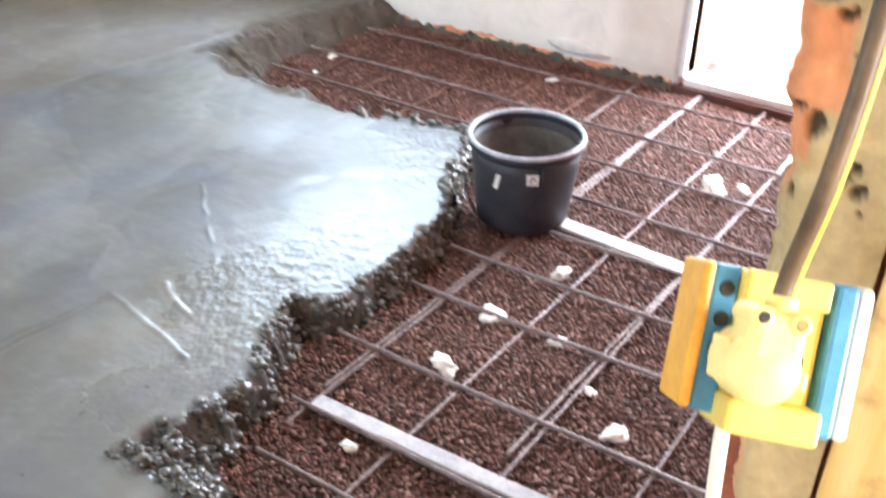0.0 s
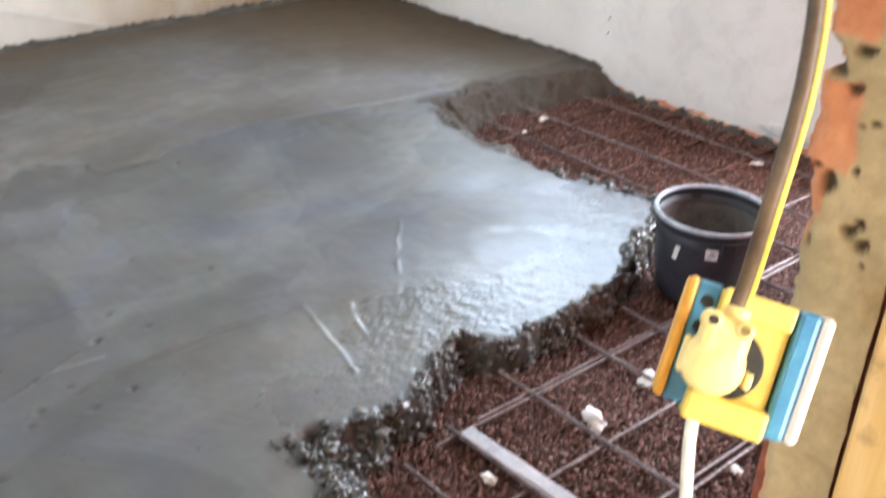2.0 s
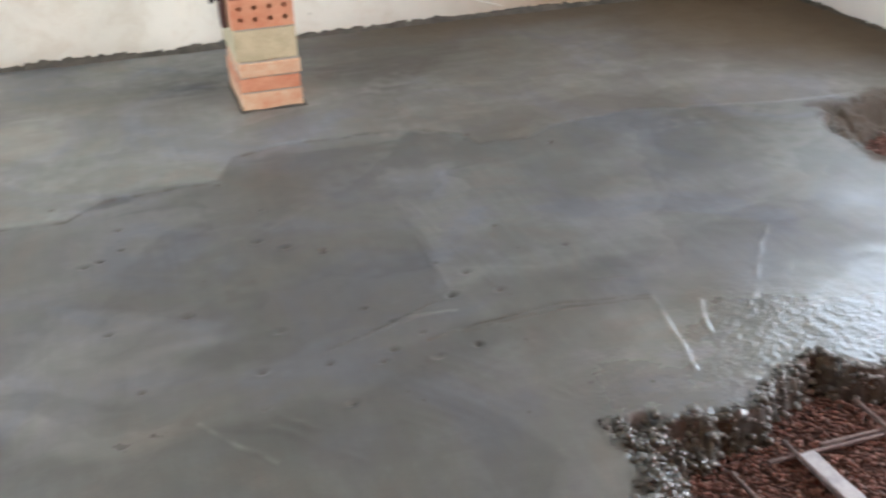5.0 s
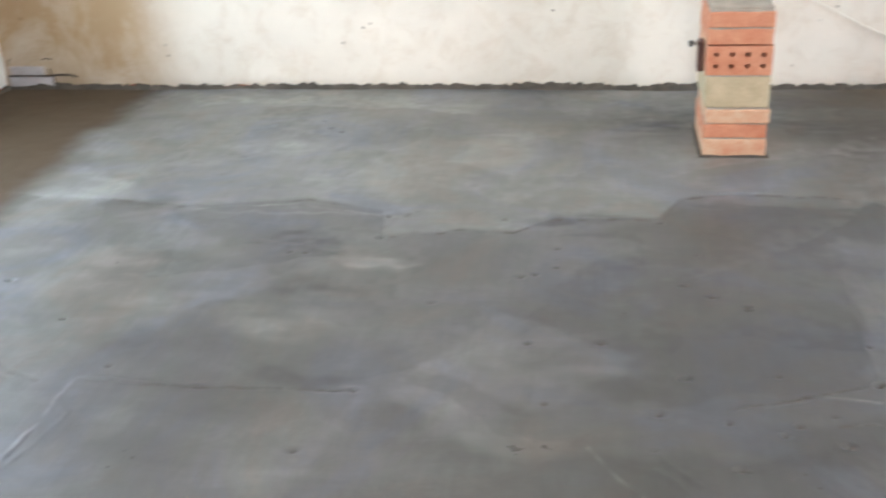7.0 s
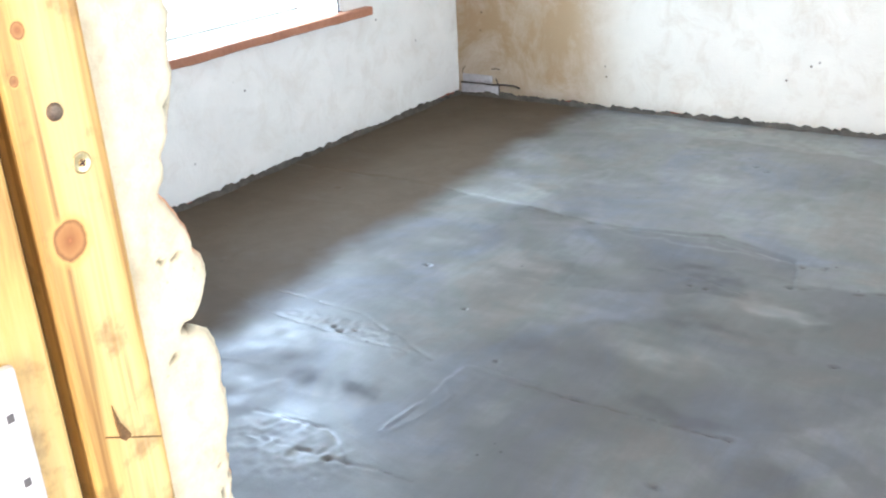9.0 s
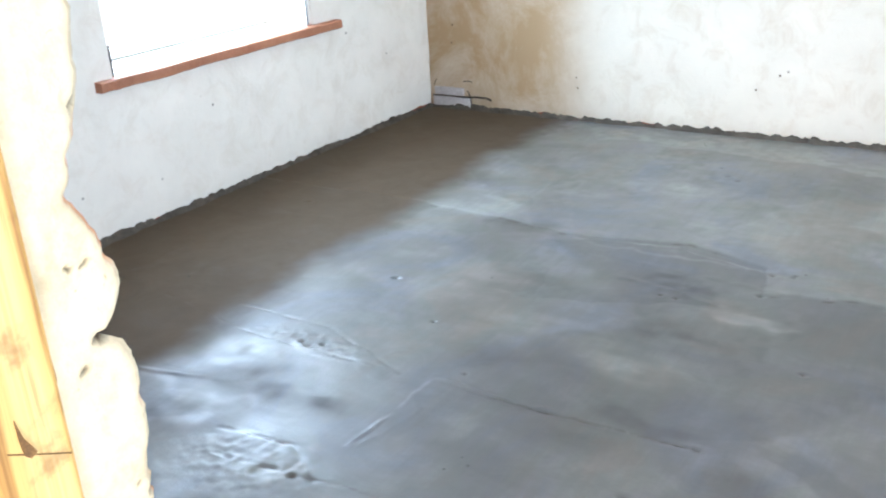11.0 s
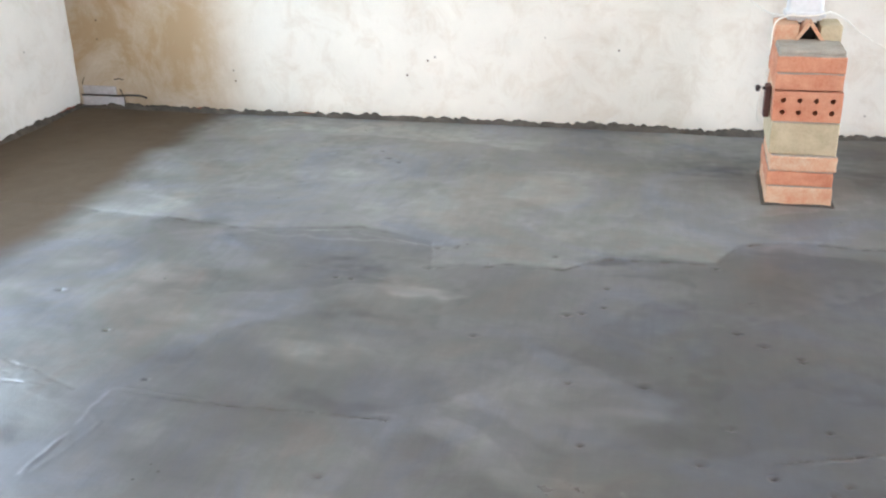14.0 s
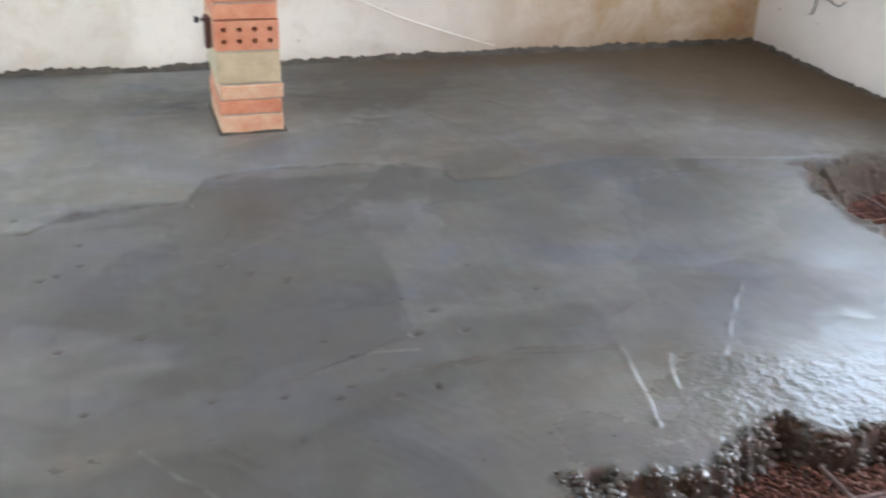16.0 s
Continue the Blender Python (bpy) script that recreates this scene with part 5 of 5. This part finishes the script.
COURSES = ((-0.01, 0.078, BRICK_WORN, 0.0, 0.003), (0.083, 0.140, BRICK, -0.004, 0.0), (0.145, 0.203, BRICK_WORN, 0.003, -0.002), (0.210, 0.338, SMEARED, -0.006, 0.004), (0.466, 0.527, BRICK, -0.010, 0.004), (0.533, 0.594, BRICK, -0.012, 0.0))
for i, (z0, z1, mat, dx, dy) in enumerate(COURSES):
    n = 3
    for j in range(n):
        y0 = PY + dy + j * 0.128
        part("brick", worn(box(bmesh.new(), (PX + dx, y0, z0), (PX + 0.25 + dx, y0 + 0.12, z1), 0.005), 0.003, i * 5 + j), mat, pillar)
    part("mortar_bed", worn(box(bmesh.new(), (PX + dx + 0.006, PY + 0.006, z1 - 0.001), (PX + 0.244 + dx, PY + 0.37, z1 + 0.006)), 0.003, i + 60), MORTAR, pillar)
# thin dark slab, added to paint the contact shadow round the foot
part("foot_shade", worn(box(bmesh.new(), (PX - 0.014, PY - 0.012, -0.012), (PX + 0.266, PY + 0.40, 0.009), 0.004), 0.006, 77, 5), DARK_MORTAR, pillar, "dark skirt painting the contact shadow at the foot")
# the brick on edge with its eight holes to the front
z0, z1, dx = 0.345, 0.460, -0.008
bm = bmesh.new()
holes = [(PX + dx + 0.035 + 0.06 * i, z0 + 0.036 + 0.046 * j) for i in range(4) for j in range(2)]
xs_ = sorted({PX + dx, PX + dx + 0.25, *[h[0] - 0.0105 for h in holes], *[h[0] + 0.0105 for h in holes]})
zs_ = sorted({z0, z1, *[h[1] - 0.0115 for h in holes], *[h[1] + 0.0115 for h in holes]})
for a, b in zip(xs_, xs_[1:]):
    for c, d in zip(zs_, zs_[1:]):
        hollow = any(abs((a + b) / 2 - h[0]) < 0.005 and abs((c + d) / 2 - h[1]) < 0.005 for h in holes)
        if hollow:
            h = ((a + b) / 2, (c + d) / 2)
            rim = [bm.verts.new((h[0] + 0.0105 * s * math.cos(t), PY, h[1] + 0.0115 * s * math.sin(t))) for s, t in [(1 / max(abs(math.cos(t)), abs(math.sin(t))), t) for t in [math.pi / 8 * q for q in range(16)]]]
            mid = [bm.verts.new((h[0] + 0.0098 * math.cos(math.pi / 8 * q), PY, h[1] + 0.0108 * math.sin(math.pi / 8 * q))) for q in range(16)]
            deep = [bm.verts.new((h[0] + 0.0092 * math.cos(math.pi / 8 * q), PY + 0.06, h[1] + 0.0102 * math.sin(math.pi / 8 * q))) for q in range(16)]
            for q in range(16):
                r = (q + 1) % 16
                bm.faces.new((rim[q], rim[r], mid[r], mid[q]))
                bm.faces.new((mid[q], mid[r], deep[r], deep[q]))
            bm.faces.new(deep)
        else:
            bm.faces.new([bm.verts.new(p) for p in ((a, PY, c), (b, PY, c), (b, PY, d), (a, PY, d))])
e0, e1 = PX + dx, PX + dx + 0.25
for quad in (((e0, PY, z0), (e0, PY, z1), (e0, PY + 0.065, z1), (e0, PY + 0.065, z0)), ((e1, PY, z0), (e1, PY + 0.065, z0), (e1, PY + 0.065, z1), (e1, PY, z1)), ((e0, PY, z1), (e1, PY, z1), (e1, PY + 0.065, z1), (e0, PY + 0.065, z1)), ((e0, PY, z0), (e0, PY + 0.065, z0), (e1, PY + 0.065, z0), (e1, PY, z0))):
    bm.faces.new([bm.verts.new(p) for p in quad])
bmesh.ops.remove_doubles(bm, verts=bm.verts, dist=0.0004)
for f in bm.faces:
    f.smooth = False
part("brick", bm, BRICK, pillar, "perforated brick set on edge, its holes showing")
for j in range(2):
    part("brick", worn(box(bmesh.new(), (e0, PY + 0.075 + 0.15 * j, z0), (e1, PY + 0.215 + 0.15 * j, z1), 0.005), 0.003, 90 + j), BRICK_WORN, pillar)
# mortared top with a set-back hollow brick
part("mortar_cap", worn(box(bmesh.new(), (PX - 0.004, PY + 0.012, 0.599), (PX + 0.232, PY + 0.22, 0.618), 0.006), 0.005, 70, 4), MORTAR, pillar, "grey mortar cap")
part("brick", worn(box(bmesh.new(), (PX - 0.012, PY + 0.20, 0.60), (PX + 0.075, PY + 0.37, 0.675), 0.006), 0.004, 71), BRICK_WORN, pillar)
part("brick", worn(box(bmesh.new(), (PX + 0.155, PY + 0.20, 0.60), (PX + 0.236, PY + 0.37, 0.675), 0.006), 0.004, 72), SMEARED, pillar)
for s in (-1, 1):
    tile = box(bmesh.new(), (-0.007, -0.06, 0.0), (0.007, 0.06, 0.085), 0.002, Matrix.Translation((PX + 0.115 + s * 0.052, PY + 0.25, 0.614)) @ Matrix.Rotation(s * -0.62, 4, "Y"))
    part("leaning_tile", tile, BRICK_WORN, pillar)
part("flue_hollow", box(bmesh.new(), (PX + 0.078, PY + 0.31, 0.60), (PX + 0.152, PY + 0.35, 0.66)), DARK_HOLE, pillar)
pipe = thing("flue_pipe", (PX + 0.10, PY + 0.30, 0.67), "white square pipe standing on the brick pillar", "pipe")
part("duct", box(bmesh.new(), (PX + 0.032, PY + 0.285, 0.676), (PX + 0.168, PY + 0.365, 1.9), 0.012), PIPE, pipe)
part("collar", box(bmesh.new(), (PX + 0.022, PY + 0.275, 0.690), (PX + 0.178, PY + 0.375, 0.712), 0.008), PIPE, pipe)
inlet = thing("junction_box", (PX - 0.03, PY + 0.18, 0.4), "small dark brown box with a tap on the pillar's side", "box")
part("case", box(bmesh.new(), (PX - 0.034, PY + 0.10, 0.33), (PX - 0.0115, PY + 0.16, 0.455), 0.004), BROWN_BOX, inlet)
bm = tube(bmesh.new(), [(PX - 0.028, PY + 0.12, 0.44), (PX - 0.045, PY + 0.12, 0.445), (PX - 0.062, PY + 0.12, 0.44)], 0.007, 10)
box(bm, (PX - 0.07, PY + 0.105, 0.432), (PX - 0.055, PY + 0.135, 0.452), 0.003)
part("tap", bm, DARK_HOLE, inlet)

# ---- wires ----


def wire(name, points, r, mat, label, category):
    return tagged(finish(name, tube(bmesh.new(), smooth_line(points, 8), r, 8), mat, smooth=True), label, category)


wire("wire", ((0.9, BACK - 0.016, 0.86), (1.5, BACK - 0.016, 0.745), (1.86, BACK - 0.018, 0.705), (1.93, BACK - 0.03, 0.66), (1.99, 5.10, 0.672), (2.05, PY + 0.262, 0.702), (2.14, PY + 0.258, 0.702), (2.195, PY + 0.28, 0.712), (2.22, PY + 0.36, 0.70), (2.32, 5.25, 0.62), (2.45, BACK - 0.02, 0.50), (2.6, BACK - 0.016, 0.42), (2.84, BACK - 0.016, 0.30), (3.09, BACK - 0.017, 0.20), (3.4, BACK - 0.02, 0.10), (3.54, BACK - 0.028, 0.06)), 0.0032, WHITE_CABLE, "white wire slung along the wall and round the pipe", "wire")
wire("wire", ((PX + 0.06, PY + 0.268, 0.708), (PX - 0.015, PY + 0.20, 0.685), (PX - 0.030, PY + 0.13, 0.60), (PX - 0.040, PY + 0.09, 0.50), (PX - 0.056, PY + 0.085, 0.42), (PX - 0.058, PY + 0.09, 0.34), (PX - 0.045, PY + 0.095, 0.305)), 0.0030, WHITE_CABLE, "white wire hanging down the brick pillar's side", "wire")
wire("wire_hook", ((1.845, BACK - 0.006, 0.70), (1.85, BACK - 0.03, 0.715), (1.86, BACK - 0.03, 0.735), (1.866, BACK - 0.006, 0.74)), 0.005, DARK_HOLE, "dark bent nail holding the wire", "nail")

# ---- patch of pale blocks in the corner of the back wall ----
blocks = thing("block_patch", (-1.5, BACK - 0.01, 0.06), "two pale blocks patching the wall's corner, cracked around", "wall patch")
part("block", worn(box(bmesh.new(), (-1.640, BACK - 0.011, 0.014), (-1.382, BACK + 0.004, 0.070), 0.003), 0.002, 5), LATH, blocks)
part("block", worn(box(bmesh.new(), (-1.630, BACK - 0.009, 0.080), (-1.425, BACK + 0.004, 0.128), 0.003), 0.002, 6), LATH, blocks)


def crack(points, r, parent):
    pts = []
    for i, p in enumerate(smooth_line(points, 6)):
        pts.append(p + 0.003 * Vector(noise.noise_vector(p * 40)))
    return part("crack", tube(bmesh.new(), pts, r, 6), DARK_MORTAR, parent)


crack(((-1.645, BACK - 0.004, 0.073), (-1.52, BACK - 0.005, 0.078), (-1.42, BACK - 0.005, 0.075), (-1.30, BACK - 0.004, 0.082), (-1.24, BACK - 0.004, 0.07)), 0.0055, blocks)
crack(((-1.378, BACK - 0.005, 0.01), (-1.38, BACK - 0.006, 0.07), (-1.39, BACK - 0.003, 0.09), (-1.40, BACK - 0.001, 0.115)), 0.004, blocks)
crack(((-1.43, BACK - 0.001, 0.165), (-1.40, BACK - 0.001, 0.172), (-1.37, BACK - 0.001, 0.168)), 0.0035, blocks)
crack(((-1.635, BACK - 0.001, 0.13), (-1.628, BACK - 0.001, 0.155), (-1.615, BACK, 0.17)), 0.0025, blocks)

# ---- cracks and a trowelled edge in the right wall's plaster ----
crack(((RIGHT - 0.004, 5.062, 0.40), (RIGHT - 0.004, 5.068, 0.33), (RIGHT - 0.004, 5.078, 0.281)), 0.0035, right)
crack(((RIGHT - 0.004, 5.06, 0.37), (RIGHT - 0.004, 4.98, 0.372), (RIGHT - 0.004, 4.90, 0.36), (RIGHT - 0.004, 4.85, 0.392)), 0.0028, right)
crack(((RIGHT - 0.003, 5.12, 0.268), (RIGHT - 0.003, 5.08, 0.279)), 0.002, right)
for z, r in ((0.43, 0.007), (0.39, 0.010), (0.34, 0.006), (0.25, 0.005), (0.18, 0.004)):
    crack(((RIGHT - 0.002, 3.62 - r, z + 0.012), (RIGHT - 0.003, 3.615, z), (RIGHT - 0.002, 3.625, z - 0.012)), 0.0022, right)


def scar(y0, y1, z0, z1, seed):
    """The thick edge of a later coat of plaster."""
    zs = np.linspace(z0, z1, 90)
    z, v = np.meshgrid(zs, np.array([-1.0, -0.5, 0.0, 0.25, 0.5]), indexing="ij")
    y = np.interp(z, (z0, z1), (y0, y1)) + 0.022 * v + 0.010 * lattice_noise(z, z, 0.12, seed) + 0.004 * lattice_noise(z, z, 0.03, seed + 1)
    lift = 0.009 * np.clip(1 - np.abs(v - 0.1) / 0.6, 0, 1) * (0.7 + 0.5 * lattice_noise(z, z, 0.07, seed + 2)) - 0.004
    ob = grid_mesh("plaster_scar", z, v, (RIGHT - lift - 0.002, y, z), PLASTER_RIGHT)
    ob.parent = right


scar(3.66, 3.64, 0.03, 1.2, 410)
scar(4.33, 4.30, 0.05, 0.62, 420)
scar(2.42, 2.40, -0.04, 1.3, 430)

# ---- chipped plaster and exposed brick at the foot of the right wall ----
base = thing("exposed_brick_course", (RIGHT, 2.8, -0.07), "row of bare red bricks below the plaster", "brick course")
y = 2.20
i = 0
while y < 3.20:
    ln = 0.10 + 0.05 * ((i * 37) % 5) / 4
    part("brick", worn(box(bmesh.new(), (RIGHT - 0.002 - 0.002 * (i % 3), y, -0.11), (RIGHT + 0.014, y + ln, -0.056 - 0.006 * (i % 2)), 0.006), 0.004, 130 + i), BRICK if i % 3 else BRICK_WORN, base)
    y += ln + 0.012
    i += 1
bm = bmesh.new()
bmesh.ops.create_icosphere(bm, subdivisions=3, radius=1.0)
for v in bm.verts:
    f = 1 + 0.4 * noise.noise(v.co * 1.8 + Vector((4, 1, 0)))
    v.co = Vector((RIGHT - 0.004 + v.co.x * 0.008, 2.62 + v.co.y * 0.13 * f, -0.012 + v.co.z * 0.032 * f))
tagged(finish("plaster_patch", bm, RUBBLE, smooth=True), "fresh white plaster patch at the wall's foot", "plaster patch")
for y, z, s in ((2.40, -0.075, 0.030), (2.98, -0.07, 0.020), (3.15, -0.06, 0.013), (2.25, -0.06, 0.018), (2.83, -0.065, 0.012)):
    bm = bmesh.new()
    bmesh.ops.create_icosphere(bm, subdivisions=3, radius=1.0)
    for v in bm.verts:
        f = 1 + 0.6 * noise.noise(v.co * 2.4 + Vector((y * 7, 1, 0)))
        v.co = Vector((RIGHT - 0.006 + v.co.x * 0.012, y + v.co.y * s * f, z + v.co.z * s * 0.7 * f))
    tagged(finish("mortar_lump", bm, DARK_MORTAR, smooth=True), "dark crumbling mortar at the wall's foot", "mortar lump", "mortar lumps at the wall")
# ---- the multi-socket on its cable in the doorway ----
sock_tl, sock_tr, sock_bl = Vector((2.034, 1.042, 1.174)), Vector((2.078, 0.964, 1.160)), Vector((1.989, 1.030, 1.098))
ux = (sock_tr - sock_tl).normalized()
vd = (sock_bl - sock_tl)
vd = (vd - ux * vd.dot(ux)).normalized()
nz = ux.cross(-vd).normalized()        # towards the viewer
SOCK = Matrix((ux, -vd, nz)).transposed().to_4x4()
SOCK.translation = sock_tl
W, Hh = 0.090, 0.080


def on_socket(bm):
    bmesh.ops.transform(bm, matrix=SOCK, verts=bm.verts)
    return bm


multi = thing("multi_socket", sock_tl, "yellow and blue plastic multi-socket hanging in the doorway", "socket")
part("body", on_socket(box(bmesh.new(), (0.020, -Hh, -0.050), (0.066, -0.002, -0.004), 0.004)), YELLOW, multi)
part("side_rim", on_socket(box(bmesh.new(), (-0.001, -Hh + 0.002, -0.046), (0.0055, -0.001, -0.003), 0.0025)), ORANGE, multi, "amber edge of the housing")
blue = part("side_cover", on_socket(box(bmesh.new(), (0.0058, -Hh + 0.001, -0.044), (0.0198, -0.0015, -0.007), 0.002)), BLUE, multi, "dirty blue cover, hollowed")
for yy in (-0.014, -0.030, -0.045):
    bm = bmesh.new()
    lathe(bm, ((0.0, 0.0004), (0.0036, 0.0005), (0.0042, 0.0)), 18)
    bmesh.ops.transform(bm, matrix=Matrix.Translation((0.0135, yy, -0.0068)), verts=bm.verts)
    part("contact_hole", on_socket(bm), DARK_HOLE, blue)
part("top_plate", on_socket(box(bmesh.new(), (0.021, -0.017, -0.006), (0.0655, -0.0015, 0.001), 0.002)), YELLOW, multi)
part("bottom_plate", on_socket(box(bmesh.new(), (0.018, -Hh - 0.004, -0.03), (0.0665, -Hh + 0.014, 0.0155), 0.0025)), YELLOW, multi)
part("side_cover", on_socket(box(bmesh.new(), (0.0668, -Hh - 0.001, -0.052), (0.0795, -0.001, 0.001), 0.003)), BLUE, multi, "bright blue cover")
# white strip stands in for the glare on the right-hand edge
part("side_rim", on_socket(box(bmesh.new(), (0.0797, -Hh - 0.001, -0.050), (0.0885, -0.0005, -0.001), 0.004)), WHITE_FRAME, multi, "rounded white edge painting the glare on the blue cover")
bm = bmesh.new()
rr = lathe(bm, ((0.0222, 0.0), (0.0205, 0.0004), (0.0, 0.0002)), 40)
bmesh.ops.transform(bm, matrix=Matrix.Translation((0.0345, -0.0455, 0.0011)), verts=bm.verts)
part("socket_well", on_socket(bm), DARK_HOLE, multi)

plug = thing("plug", tuple(SOCK @ Vector((0.030, -0.040, 0.01))), "pale yellow rubber plug with two screws", "plug")
bm = bmesh.new()
rr = lathe(bm, ((0.0185, -0.002), (0.0190, 0.010), (0.0185, 0.032), (0.0165, 0.040), (0.012, 0.0435), (0.0, 0.0445)), 44)
bmesh.ops.transform(bm, matrix=Matrix.Translation((0.0275, -0.0475, 0.0)) @ Matrix.Rotation(radians(-5), 4, "Y"), verts=bm.verts)
body = part("body", on_socket(bm), YELLOW_PALE, plug, "", True)
part("neck", on_socket(box(bmesh.new(), (0.0120, -0.046, 0.012), (0.0405, -0.0185, 0.0435), 0.006)), YELLOW_PALE, plug)
part("cable_collar", on_socket(tube(bmesh.new(), [(0.0285, -0.022, 0.030), (0.0288, -0.016, 0.030), (0.0290, -0.012, 0.030)], 0.0078, 20)), YELLOW_PALE, plug)
part("grip_wing", on_socket(box(bmesh.new(), (0.0065, -0.058, 0.006), (0.0105, -0.036, 0.030), 0.0018)), YELLOW_PALE, plug)
part("grip_wing", on_socket(box(bmesh.new(), (0.0445, -0.056, 0.006), (0.0490, -0.046, 0.030), 0.0018)), YELLOW_PALE, plug)
for lx, ly, mat, nm in ((0.0350, -0.0236, BRASS, "screw"), (0.0168, -0.0229, DARK_HOLE, "screw_hole")):
    bm = bmesh.new()
    lathe(bm, ((0.0, 0.0003), (0.0022, 0.0004), (0.0028, -0.0002), (0.0029, -0.002)), 20)
    bmesh.ops.transform(bm, matrix=Matrix.Translation((lx, ly, 0.0450)), verts=bm.verts)
    part(nm, on_socket(bm), mat, plug)
    boss = bmesh.new()
    lathe(boss, ((0.0030, 0.0), (0.0050, -0.0004), (0.0058, -0.003), (0.0060, -0.030)), 24)
    bmesh.ops.transform(boss, matrix=Matrix.Translation((lx, ly, 0.0448)), verts=boss.verts)
    part("boss", on_socket(boss), YELLOW_PALE, plug, "", True)

top = SOCK @ Vector((0.0285, -0.020, 0.030))
CABLE_LINE = (tuple(top), (top.x + 0.006, top.y - 0.001, top.z + 0.022), (2.018, 0.992, 1.24), (2.022, 0.989, 1.30), (2.022, 0.990, 1.345), (2.024, 0.996, 1.39), (2.03, 1.003, 1.55), (2.05, 1.0, 1.9), (2.06, 1.0, 2.06))
# brown and yellow tubes paint the shaded and lit sides of one cable
cable = thing("power_cable", tuple(top), "yellow cable with a painted shaded side, hanging from above", "cable")
part("shaded_side", tube(bmesh.new(), smooth_line([(x - 0.0012, y + 0.0014, z) for x, y, z in CABLE_LINE], 8), 0.0045, 12), CABLE_SHADED, cable, "brown tube painted as the shaded side", True)
part("lit_side", tube(bmesh.new(), smooth_line([(x + 0.0017, y - 0.0020, z) for x, y, z in CABLE_LINE], 8), 0.0028, 12), CABLE_YELLOW, cable, "bright yellow tube as the lit side", True)
low = SOCK @ Vector((0.027, -Hh + 0.002, -0.012))
wire("flat_cable", (tuple(low), (low.x - 0.002, low.y - 0.002, low.z - 0.03), (2.022, 1.010, 1.0), (2.020, 1.006, 0.95), (2.012, 1.000, 0.89), (2.0, 0.99, 0.7), (2.02, 0.97, 0.3), (2.05, 0.95, -0.1)), 0.0042, WHITE_CABLE, "white flat cable leading down to the floor", "cable")
